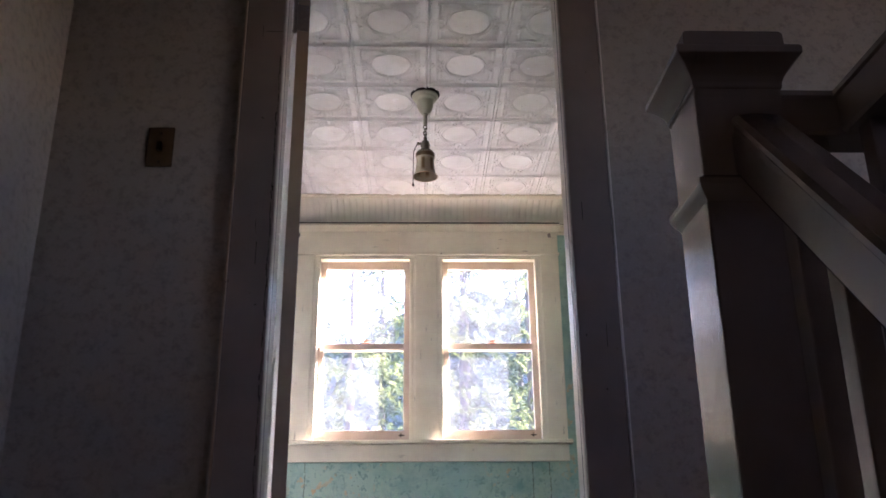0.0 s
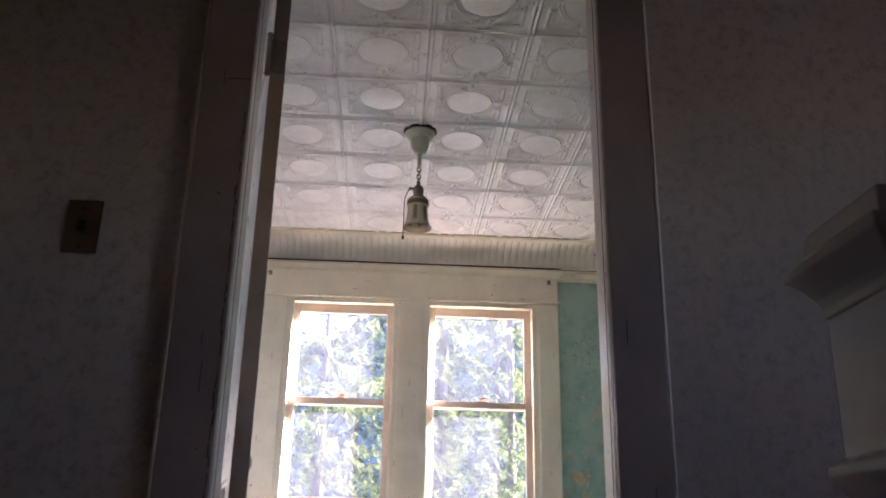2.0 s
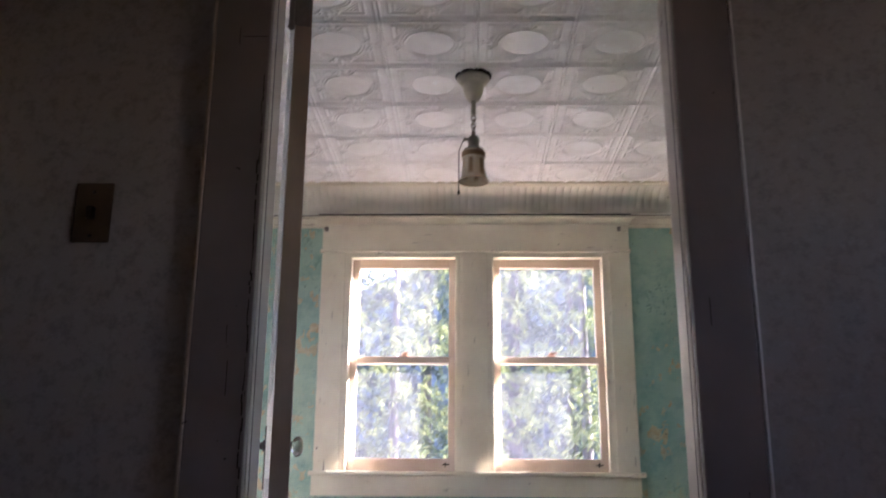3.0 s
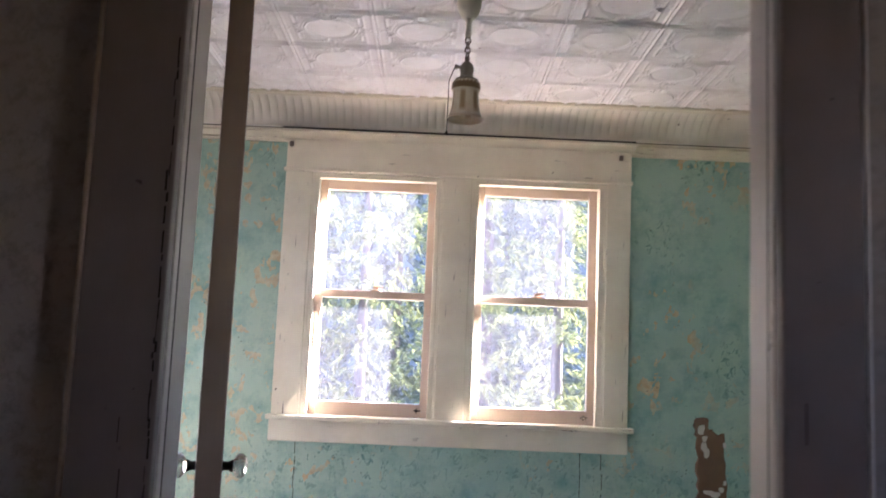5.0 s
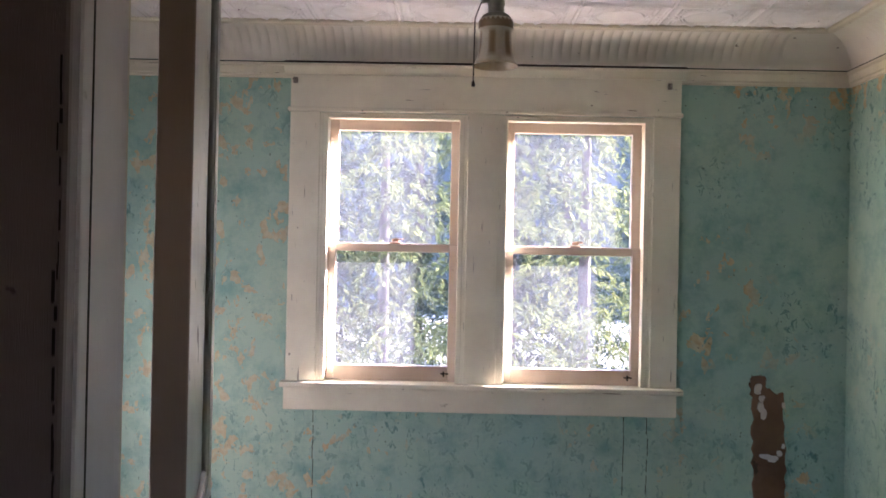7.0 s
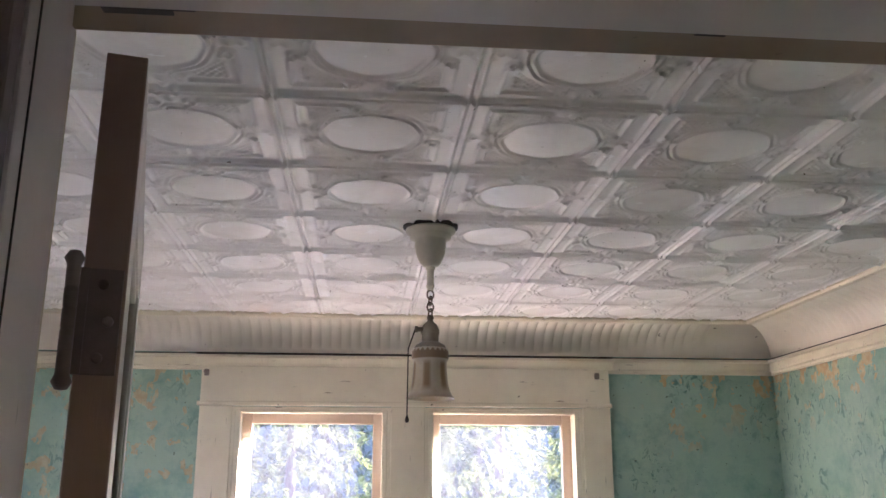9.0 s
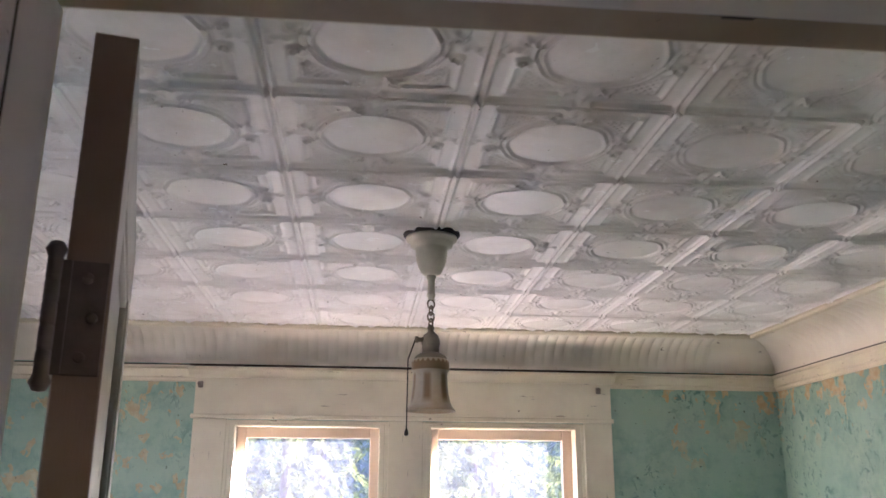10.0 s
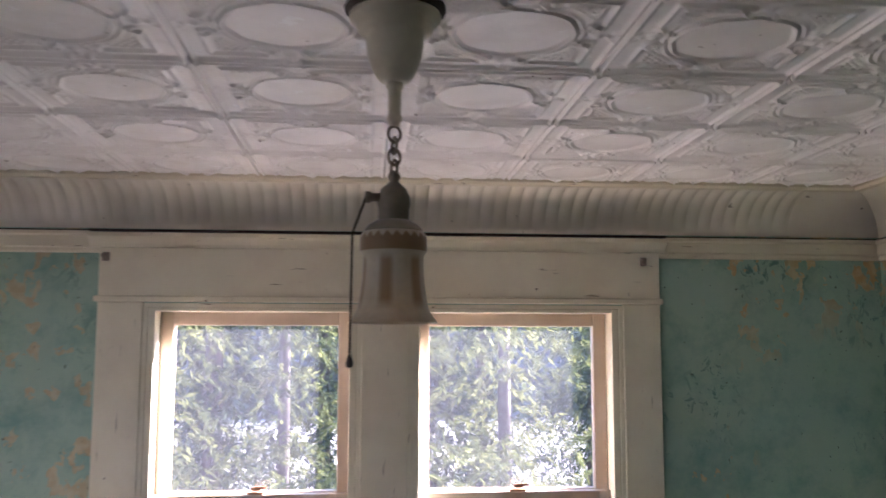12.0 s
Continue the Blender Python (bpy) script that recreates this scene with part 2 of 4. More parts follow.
M_LEAF_SHADED = foliage("shaded_conifer_foliage", (0.014, 0.024, 0.020), (0.032, 0.044, 0.030), (0.02, 0.03, 0.015), (0.05, 0.06, 0.025))
M_BARK = plain("bark", (0.045, 0.035, 0.028), 0.9, 0.0, 0.5, 9)
M_WOODS = plain("distant_woods", (0.022, 0.032, 0.036), 0.95, 0.0, 0.5, 0.12)
M_GROUND = plain("pale_gravel_ground", (0.25, 0.235, 0.20), 0.95, 0.0, 0.5, 1.2)
M_SIDING = plain("white_clapboard", (0.62, 0.60, 0.56), 0.7, 0.0, 0.15, 8)
glass_knob = Nodes("cut_glass")
glass_knob.b.inputs["Transmission Weight"].default_value = 0.85
glass_knob.b.inputs["IOR"].default_value = 1.5
M_KNOB = glass_knob.done((0.92, 0.92, 0.94), 0.06)


# ---- building helpers ----
def block(x0, x1, y0, y1, z0, z1, bevel=0.0, bm=None):
    """A box, its edges rounded off by bevel, as a bmesh or added to one."""
    b = bmesh.new()
    bmesh.ops.create_cube(b, size=1.0)
    for v in b.verts:
        v.co = Vector(((x0 + x1) / 2 + v.co.x * (x1 - x0), (y0 + y1) / 2 + v.co.y * (y1 - y0), (z0 + z1) / 2 + v.co.z * (z1 - z0)))
    if bevel > 0:
        bmesh.ops.bevel(b, geom=b.edges[:], offset=bevel, segments=2, profile=0.6, affect="EDGES")
    if bm is None:
        return b
    join(bm, b)
    return bm


def join(bm, other):
    me = bpy.data.meshes.new("join")
    other.to_mesh(me)
    other.free()
    bm.from_mesh(me)
    bpy.data.meshes.remove(me)
    return bm


def lathe(profile, steps=32, centre=(0, 0, 0)):
    """Turned shape from (radius, height) pairs."""
    b = bmesh.new()
    rings = []
    for r, z in profile:
        rings.append([b.verts.new((centre[0] + max(r, 1e-5) * math.cos(a), centre[1] + max(r, 1e-5) * math.sin(a), centre[2] + z))
                      for a in (2 * math.pi * k / steps for k in range(steps))])
    for lo, hi in zip(rings, rings[1:]):
        for k in range(steps):
            b.faces.new((lo[k], lo[(k + 1) % steps], hi[(k + 1) % steps], hi[k]))
    bmesh.ops.remove_doubles(b, verts=b.verts[:], dist=1e-4)
    bmesh.ops.recalc_face_normals(b, faces=b.faces[:])
    for f in b.faces:
        f.smooth = True
    return b


def ring(radius, thick, m, steps=20, sides=8, stretch=1.0):
    """A chain link: a round bar bent to a ring, posed by m."""
    b = bmesh.new()
    rows = []
    for i in range(steps):
        a = 2 * math.pi * i / steps
        rows.append([b.verts.new(m @ Vector(((radius + thick * math.cos(c)) * math.cos(a), (radius + thick * math.cos(c)) * math.sin(a) * stretch, thick * math.sin(c))))
                     for c in (2 * math.pi * k / sides for k in range(sides))])
    for i in range(steps):
        p, q = rows[i], rows[(i + 1) % steps]
        for k in range(sides):
            b.faces.new((p[k], q[k], q[(k + 1) % sides], p[(k + 1) % sides])).smooth = True
    return b


def prism(section, along, m=None):
    """A moulding: a section of (a, b) pairs run from along[0] to along[1] in x; a is y, b is z."""
    b = bmesh.new()
    ends = [[b.verts.new((x, p, q)) for p, q in section] for x in along]
    n = len(section)
    for k in range(n):
        b.faces.new((ends[0][k], ends[0][(k + 1) % n], ends[1][(k + 1) % n], ends[1][k]))
    b.faces.new(ends[0][::-1])
    b.faces.new(ends[1])
    bmesh.ops.recalc_face_normals(b, faces=b.faces[:])
    if m is not None:
        bmesh.ops.transform(b, matrix=m, verts=b.verts[:])
    return b


def mesh_object(name, bm, material):
    me = bpy.data.meshes.new(name)
    bm.to_mesh(me)
    bm.free()
    for m in material if isinstance(material, (list, tuple)) else [material]:
        me.materials.append(m)
    return new(name, me)


def part(name, bm, material, parent, label=""):
    ob = mesh_object(name, bm, material)
    ob.parent = parent
    ob.matrix_parent_inverse = parent.matrix_basis.inverted()
    if parent.parent is not None:
        ob.matrix_parent_inverse = (parent.parent.matrix_basis @ parent.matrix_parent_inverse @ parent.matrix_basis).inverted()
    return tagged(ob, label)


def thing(name, base, label, category, group="", kind=""):
    """An empty at the base of a thing, to which its parts are tied. Parts are given in the world's coordinates."""
    ob = new(name)
    ob.empty_display_size = 0.05
    ob.location = base
    return tagged(ob, label, category, group, kind)


def setting(name, bm, material, label="", category=""):
    return tagged(mesh_object(name, bm, material), label, category, "", "structure")


# ---- walls, floors, ceilings ----
def room_shell():
    b = block(ROOM_L - 0.12, OPENINGS[0][0], WIN_Y, OUT_Y, -0.3, 2.6)
    block(OPENINGS[1][1], ROOM_R + 0.12, WIN_Y, OUT_Y, -0.3, 2.6, 0, b)
    block(OPENINGS[0][1], OPENINGS[1][0], WIN_Y, OUT_Y, SILL, TOP, 0, b)
    block(OPENINGS[0][0], OPENINGS[1][1], WIN_Y, OUT_Y, -0.3, SILL - 0.022, 0, b)
    block(OPENINGS[0][0], OPENINGS[1][1], WIN_Y, OUT_Y, TOP, 2.6, 0, b)
    north = setting("wall_north", b, M_WALL, "turquoise plaster wall with flaking paint round the window", "wall")
    rng = random.Random(7)
    for x, z0, z1 in ((-0.612, 0.05, 0.742), (0.612, 0.05, 0.742), (0.705, 0.05, 0.742)):
        z = z1
        while z > z0:
            l = rng.uniform(0.03, 0.09)
            xx = x + rng.uniform(-0.0025, 0.0025)
            part("crack", block(xx - 0.0013, xx + 0.0013, WIN_Y - 0.0015, WIN_Y + 0.0005, max(z - l, z0), z), M_IRON_SHADE, north, "dark vertical plaster crack")
            z -= l + rng.uniform(0, 0.02)
    setting("wall_east", block(ROOM_R, ROOM_R + 0.12, ROOM_Y, WIN_Y, -0.3, 2.6), M_WALL, "pale turquoise plaster wall, stained and flaking", "wall")
    setting("wall_west", block(ROOM_L - 0.12, ROOM_L, ROOM_Y, WIN_Y, -0.3, 2.6), M_PLASTER, "plain pale plaster wall behind the open door", "wall")
    # the wall with the door: hall paper on one side, room plaster on the other
    mid = (HALL_Y + ROOM_Y) / 2
    for nm, y0, y1, mat, label in (("wall_south", mid, ROOM_Y, M_WALL, "turquoise plaster wall with the doorway"),
                                   ("wall_hall_north", HALL_Y, mid, M_PAPER, "grey papered hall wall round the doorway")):
        b = block(HALL_L - 0.4, JL - 0.045, y0, y1, -0.3, 2.6)
        block(JR + 0.045, HALL_R + 0.12, y0, y1, -0.3, 2.6, 0, b)
        block(JL - 0.045, JR + 0.045, y0, y1, HEAD + 0.03, 2.6, 0, b)
        setting(nm, b, mat, label, "wall")


def hall_shell():
    setting("wall_hall_west", block(HALL_L - 0.12, HALL_L, HALL_BACK, HALL_Y, -2.75, 2.6), M_PAPER, "grey papered wall beside the stairs", "wall")
    # unseen opening, added and sized to let daylight into the hall
    wy0, wy1, wz0, wz1 = 0.66, 1.00, 1.32, 1.80
    b = block(HALL_R, HALL_R + 0.12, HALL_BACK, wy0, -2.75, 2.6)
    block(HALL_R, HALL_R + 0.12, wy1, HALL_Y, -2.75, 2.6, 0, b)
    block(HALL_R, HALL_R + 0.12, wy0, wy1, -2.75, wz0, 0, b)
    block(HALL_R, HALL_R + 0.12, wy0, wy1, wz1, 2.6, 0, b)
    setting("wall_hall_east", b, M_PAPER, "grey papered hall wall with an unseen opening added for light", "wall")
    setting("wall_hall_south", block(HALL_L - 0.12, HALL_R + 0.12, HALL_BACK - 0.12, HALL_BACK, -2.75, 2.6), M_PAPER, "plain grey papered end wall of the hall", "wall")
    setting("ceiling_hall", block(HALL_L - 0.12, HALL_R + 0.12, HALL_BACK - 0.12, HALL_Y, HALL_CEIL, HALL_CEIL + 0.1), M_PAPER, "plain dim hall ceiling", "ceiling")
    setting("floor_lower_hall", block(HALL_L, HALL_R, HALL_BACK, HALL_Y, -2.75, -2.66), M_FLOOR, "dark worn boards of the lower hall", "floor")


room_shell()
hall_shell()


def boards(name, x0, x1, y0, y1, z, width, lengthwise, label):
    """A floor of boards, each its own piece on one base."""
    base = setting(name, block(x0, x1, y0, y1, z - 0.12, z - 0.02), M_FLOOR, label, "floor")
    span = (x1 - x0) if lengthwise == "y" else (y1 - y0)
    count = max(1, round(span / width))
    w = span / count
    for k in range(count):
        if lengthwise == "y":
            bm = block(x0 + k * w + 0.001, x0 + (k + 1) * w - 0.001, y0, y1, z - 0.02, z, 0.002)
        else:
            bm = block(x0, x1, y0 + k * w + 0.001, y0 + (k + 1) * w - 0.001, z - 0.02, z, 0.002)
        part("board", bm, M_FLOOR, base)


boards("floor", ROOM_L, ROOM_R, ROOM_Y, WIN_Y, 0.0, 0.085, "y", "worn brown floor boards of the empty room")
boards("floor_landing", HALL_L, HALL_R, NOSE_Y, HALL_Y, 0.0, 0.085, "x", "dark worn floor boards of the landing")
boards("floor_hall", 0.575, HALL_R, HALL_BACK, NOSE_Y, 0.0, 0.085, "y", "dark worn floor boards beside the stairwell")


# ---- pressed tin ceiling ----
def tin_height(u, v):
    """Relief of one pressed panel; u and v run from -0.5 to 0.5."""
    au, av = np.abs(u), np.abs(v)
    r = np.sqrt(u * u + v * v)
    m, n = np.maximum(au, av), np.minimum(au, av)

    def rib(d, w):
        return np.exp(-(d / w) ** 2)

    h = np.zeros_like(u)
    # twin flat ribs along one pair of seams, a stepped ridge and groove along the other
    h += 0.75 * rib(0.5 - au - 0.022, 0.012) + 1.0 * rib(0.5 - av - 0.030, 0.018)
    h -= 0.60 * rib(0.5 - au, 0.007) + 1.7 * rib(0.5 - av, 0.010)
    # round medallion, slightly domed, with a double rim
    ang = np.arctan2(v, u)
    rim = 0.272 + 0.004 * np.cos(8 * ang)
    h += 0.75 * rib(r - rim, 0.012) + 0.50 * rib(r - rim - 0.034, 0.010)
    h += np.where(r < 0.255, 0.50 * (1 - (r / 0.255) ** 2), 0.0)
    h -= 0.30 * rib(r - rim - 0.017, 0.009)
    # two nested bent frames in each corner, their ends curling in to the medallion
    gate = 1 / (1 + np.exp(-(n - 0.13) / 0.012))
    h += np.where(av > au, 0.8, 0.5) * rib(m - 0.378, 0.013) * gate
    bend = 0.385 - 0.10 * np.clip((0.15 - n) / 0.10, 0, 1) ** 1.5
    h += 0.8 * rib(m - bend, 0.010) * (1 - gate) * (n > 0.045)
    inner = 1 / (1 + np.exp(-(n - 0.20) / 0.010))
    h += np.where(av > au, 0.45, 0.4) * rib(m - 0.325, 0.009) * inner
    # scrolls, leaves and a rosette at the middle of each side
    cx, cy = m - 0.352, n - 0.085
    h += 0.75 * rib(np.sqrt(cx * cx + cy * cy) - 0.026, 0.011)
    h += 0.6 * rib(np.sqrt((m - 0.322) ** 2 + (n - 0.125) ** 2), 0.020)
    h += 0.75 * rib(np.sqrt((m - 0.375) ** 2 + n ** 2), 0.026) + 0.7 * rib(np.sqrt((m - 0.43) ** 2 + n ** 2), 0.018)
    h += 0.6 * rib(np.sqrt((m - 0.455) ** 2 + (n - 0.045) ** 2), 0.016)
    # stippled ground in the corners
    ground = (r > 0.345) * (m < 0.325) * (n > 0.17)
    h += 0.35 * ground * np.sin(u * 150) * np.sin(v * 150)
    return h


def grid_mesh(name, co, nx, ny, material, flip=False):
    idx = np.arange(nx * ny).reshape(ny, nx)
    quads = np.stack([idx[:-1, :-1], idx[:-1, 1:], idx[1:, 1:], idx[1:, :-1]], -1).reshape(-1, 4)
    if flip:
        quads = quads[:, ::-1]
    me = bpy.data.meshes.new(name)
    me.vertices.add(nx * ny)
    me.vertices.foreach_set("co", co.astype(np.float32).ravel())
    me.loops.add(quads.size)
    me.loops.foreach_set("vertex_index", quads.astype(np.int32).ravel())
    me.polygons.add(len(quads))
    me.polygons.foreach_set("loop_start", np.arange(0, quads.size, 4, dtype=np.int32))
    me.polygons.foreach_set("loop_total", np.full(len(quads), 4, dtype=np.int32))
    me.update()
    me.validate()
    me.shade_smooth()
    me.materials.append(material)
    return new(name, me)


PANEL, SEAM_X, SEAM_Y = 0.320, 0.034, 2.825


def tin_ceiling():
    step = PANEL / 112
    xs = np.arange(ROOM_L + 0.10, ROOM_R - 0.10, step)
    ys = np.arange(ROOM_Y + 0.0, WIN_Y - 0.10, step)
    X, Y = np.meshgrid(xs, ys)
    fu, fv = (X - SEAM_X) / PANEL, (Y - SEAM_Y) / PANEL
    iu, iv = np.floor(fu), np.floor(fv)
    h = tin_height(fu - iu - 0.5, fv - iv - 0.5)
    # every sheet hangs a little differently, and one lap joint stands open
    rng = np.random.default_rng(5)
    offs = rng.normal(0, 0.0006, (40, 40))
    tilt = rng.normal(0, 0.0011, (40, 40, 2))
    a, b = (iv.astype(int) + 15), (iu.astype(int) + 15)
    sag = offs[a, b] + tilt[a, b, 0] * (fu - iu - 0.5) + tilt[a, b, 1] * (fv - iv - 0.5)
    lap = np.where((Y < SEAM_Y) & (Y > SEAM_Y - PANEL), 0.0035 * (Y - SEAM_Y + PANEL) / PANEL, 0.0)
    gap = 0.010 * np.exp(-((Y - SEAM_Y - 0.003) / 0.0036) ** 2)
    Z = CEIL - 0.0066 * h - sag - lap + gap
    ob = grid_mesh("ceiling", np.stack([X, Y, Z], -1).reshape(-1, 3), len(xs), len(ys), M_TIN, True)
    tagged(ob, "white painted pressed tin ceiling with round medallions", "ceiling", "", "structure")
    setting("ceiling_deck", block(ROOM_L - 0.12, ROOM_R + 0.12, ROOM_Y, WIN_Y, CEIL + 0.03, CEIL + 0.12), M_FLOOR, "boards above the tin ceiling", "ceiling")


tin_ceiling()

COVE_D, COVE_Z0, COVE_Z1 = 0.185, 2.119, 2.232


def cove(name, length, m, label):
    """Fluted tin cove along x, standing out towards -y from a wall at y = 0; both ends are smooth bell pieces."""
    nx, ny = int(length / 0.003), 26
    xs = np.linspace(0, length, nx)
    s = np.linspace(0, 1, ny)
    X, S = np.meshgrid(xs, s)
    a = S * math.pi / 2
    Y = -COVE_D * 0.80 * (1 - np.cos(a)) - 0.004
    Z = COVE_Z0 + (COVE_Z1 - COVE_Z0) * np.sin(a)
    ends = np.clip((np.minimum(X, length - X) - COVE_D - 0.10) / 0.004, 0, 1)
    fade = np.clip((S - 0.04) / 0.1, 0, 1) * np.clip((0.93 - S) / 0.12, 0, 1)
    f = 0.0075 * np.abs(np.sin(math.pi * X / 0.037)) ** 0.7 * ends * fade
    seam = 0.004 * np.exp(-((np.minimum(X, length - X) - COVE_D - 0.095) / 0.003) ** 2)
    Y += (f - seam) * np.sin(a) * -0.5
    Z -= (f - seam) * 0.8
    # mitre the ends
    keep = np.clip(X, -Y, length + Y)
    co = np.stack([keep, Y, Z], -1).reshape(-1, 3)
    ob = grid_mesh(name, co, nx, ny, M_COVE)
    ob.matrix_world = m
    return tagged(ob, label, "cove moulding", "", "structure")


def coves():
    for nm, length, m in (("trim_cove_north", ROOM_R - ROOM_L, pose(ROOM_L, WIN_Y, 0)),
                          ("trim_cove_east", WIN_Y - ROOM_Y, pose(ROOM_R, WIN_Y, 0, 0, 0, -90)),
                          ("trim_cove_west", WIN_Y - ROOM_Y, pose(ROOM_L, ROOM_Y, 0, 0, 0, 90))):
        cove(nm, length, m, "cream painted fluted tin cove at the ceiling")
        # flat fillet on the ceiling and picture rail under the cove
        fil = prism([(-0.138, COVE_Z1 - 0.004), (-0.138, CEIL + 0.03), (-0.166, CEIL + 0.03), (-0.166, COVE_Z1 + 0.003), (-0.160, COVE_Z1 - 0.004)], (0.15, length - 0.15), m)
        setting(nm.replace("cove", "fillet"), fil, M_TRIM_H, "cream flat moulding edging the ceiling", "moulding")
        rail = prism([(0, 2.052), (-0.010, 2.052), (-0.012, 2.056), (-0.012, 2.064), (-0.020, 2.068), (-0.020, 2.096), (-0.032, 2.100), (-0.032, 2.108), (-0.010, 2.112), (0, 2.116)], (0.0, length), m)
        # solid dark strip in place of the shade in the joint over the rail
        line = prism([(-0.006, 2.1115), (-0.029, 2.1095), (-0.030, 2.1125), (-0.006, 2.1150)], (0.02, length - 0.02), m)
        setting(nm.replace("cove", "joint"), line, M_IRON_SHADE, "dark strip for the shaded joint above the picture rail", "moulding")
        setting(nm.replace("cove", "rail"), rail, M_TRIM_H, "cream picture rail below the cove", "moulding")


coves()


# ---- the double window ----
def sash(win, x0, x1, y0, y1, z0, z1, stile, top, bottom, label):
    s = part("sash", block(x0, x0 + stile, y0, y1, z0, z1, 0.003), M_SASH, win, label)
    part("stile", block(x1 - stile, x1, y0, y1, z0, z1, 0.003), M_SASH, s)
    part("top_rail", block(x0 + stile, x1 - stile, y0, y1, z1 - top, z1, 0.003), M_SASH, s)
    part("bottom_rail", block(x0 + stile, x1 - stile, y0, y1, z0, z0 + bottom, 0.003), M_SASH, s)
    ym = y0 + (y1 - y0) * 0.6
    pane = part("pane", block(x0 + stile - 0.004, x1 - stile + 0.004, ym - 0.0015, ym + 0.0015, z0 + bottom - 0.004, z1 - top + 0.004), M_GLASS, s, "dusty window pane")
    pane.visible_shadow = False
    return s


def double_window():
    f = WIN_Y - 0.022
    xl, xr = OPENINGS[0][0], OPENINGS[1][1]
    win = thing("window_1", (0.04, WIN_Y, SILL), "cream painted double sash window with dusty panes", "window", "", "structure")
    for x0, x1, nm in ((xl - 0.119, xl, "casing"), (OPENINGS[0][1], OPENINGS[1][0], "mullion_casing"), (xr, xr + 0.107, "casing")):
        part(nm, block(x0, x1, f, WIN_Y - 0.001, SILL, 1.920, 0.003), M_TRIM, win)
    part("fillet", block(xl - 0.129, xr + 0.114, f - 0.008, WIN_Y - 0.001, 1.920, 1.936, 0.004), M_TRIM_H, win)
    part("head_board", block(xl - 0.119, xr + 0.107, f, WIN_Y - 0.001, 1.936, 2.066, 0.002), M_TRIM_H, win)
    cap = prism([(WIN_Y - 0.001, 2.066), (f - 0.004, 2.066), (f - 0.010, 2.074), (f - 0.026, 2.086), (f - 0.032, 2.092), (f - 0.032, 2.103), (WIN_Y - 0.001, 2.106)], (xl - 0.144, xr + 0.122))
    part("cap", cap, M_TRIM_H, win)
    # shadow line above the cap, put in as a dark strip
    part("cap_shade_strip", block(xl - 0.140, xr + 0.118, f - 0.036, WIN_Y - 0.024, 2.1045, 2.1110, 0.002), M_IRON_SHADE, win, "dark strip standing for the shadow line on the window cap")
    part("window_sill", block(xl - 0.136, xr + 0.128, f - 0.034, WIN_Y + 0.032, SILL - 0.022, SILL, 0.005), M_TRIM_H, win, "cream window stool")
    part("apron", block(xl - 0.126, xr + 0.109, f, WIN_Y - 0.001, SILL - 0.113, SILL - 0.022, 0.003), M_TRIM_H, win)
    for x0, x1 in OPENINGS:
        # lining boards and stops inside the opening
        part("lining", block(x0, x0 + 0.012, f + 0.004, OUT_Y, SILL, TOP - 0.010, 0.001), M_TRIM, win)
        part("lining", block(x1 - 0.012, x1, f + 0.004, OUT_Y, SILL, TOP - 0.010, 0.001), M_TRIM, win)
        part("lining", block(x0, x1, f + 0.004, OUT_Y, TOP - 0.010, TOP, 0.001), M_TRIM_H, win)
        part("stop", block(x0 + 0.012, x0 + 0.032, f + 0.006, WIN_Y + 0.028, SILL, TOP - 0.010, 0.003), M_TRIM, win)
        part("stop", block(x1 - 0.032, x1 - 0.012, f + 0.006, WIN_Y + 0.028, SILL, TOP - 0.010, 0.003), M_TRIM, win)
        part("stop", block(x0 + 0.032, x1 - 0.032, f + 0.006, WIN_Y + 0.028, TOP - 0.022, TOP - 0.010, 0.003), M_TRIM_H, win)
        part("parting_bead", block(x0 + 0.012, x0 + 0.027, WIN_Y + 0.029, OUT_Y, SILL, TOP - 0.010, 0.001), M_TRIM, win)
        part("parting_bead", block(x1 - 0.027, x1 - 0.012, WIN_Y + 0.029, OUT_Y - 0.005, SILL, TOP - 0.010, 0.001), M_TRIM, win)
        part("outer_sill", block(x0, x1, WIN_Y + 0.034, OUT_Y + 0.05, SILL - 0.05, SILL - 0.001, 0.004), M_TRIM_H, win)
        # unseen outside strips, added to shape the sun's shadow on the dusty panes
        part("outer_shadow_casing", block(x1 - 0.012, x1 + 0.06, OUT_Y + 0.021, OUT_Y + 0.036, SILL - 0.03, TOP + 0.07, 0.003), M_TRIM, win)
        part("outer_shadow_casing", block(x0 - 0.06, x0 + 0.012, OUT_Y + 0.021, OUT_Y + 0.036, SILL - 0.03, TOP + 0.07, 0.003), M_TRIM, win)
        a, b = x0 + 0.028, x1 - 0.028
        lo = sash(win, a, b, WIN_Y + 0.030, WIN_Y + 0.062, SILL + 0.001, 1.404, 0.036, 0.032, 0.060, "lower sash")
        up = sash(win, a, b, WIN_Y + 0.066, WIN_Y + 0.098, 1.372, TOP - 0.011, 0.036, 0.046, 0.034, "upper sash")
        xm = (a + b) / 2 + 0.01
        lock = block(xm - 0.022, xm + 0.022, WIN_Y + 0.032, WIN_Y + 0.052, 1.404, 1.410, 0.002)
        block(xm - 0.012, xm + 0.014, WIN_Y + 0.034, WIN_Y + 0.048, 1.413, 1.424, 0.003, lock)
        block(xm - 0.002, xm + 0.030, WIN_Y + 0.030, WIN_Y + 0.040, 1.420, 1.426, 0.002, lock)
        part("sash_lock", lock, M_LATCH, lo, "orange painted sash lock")
        lift = block(b - 0.062, b - 0.030, WIN_Y + 0.022, WIN_Y + 0.031, SILL + 0.030, SILL + 0.036, 0.002)
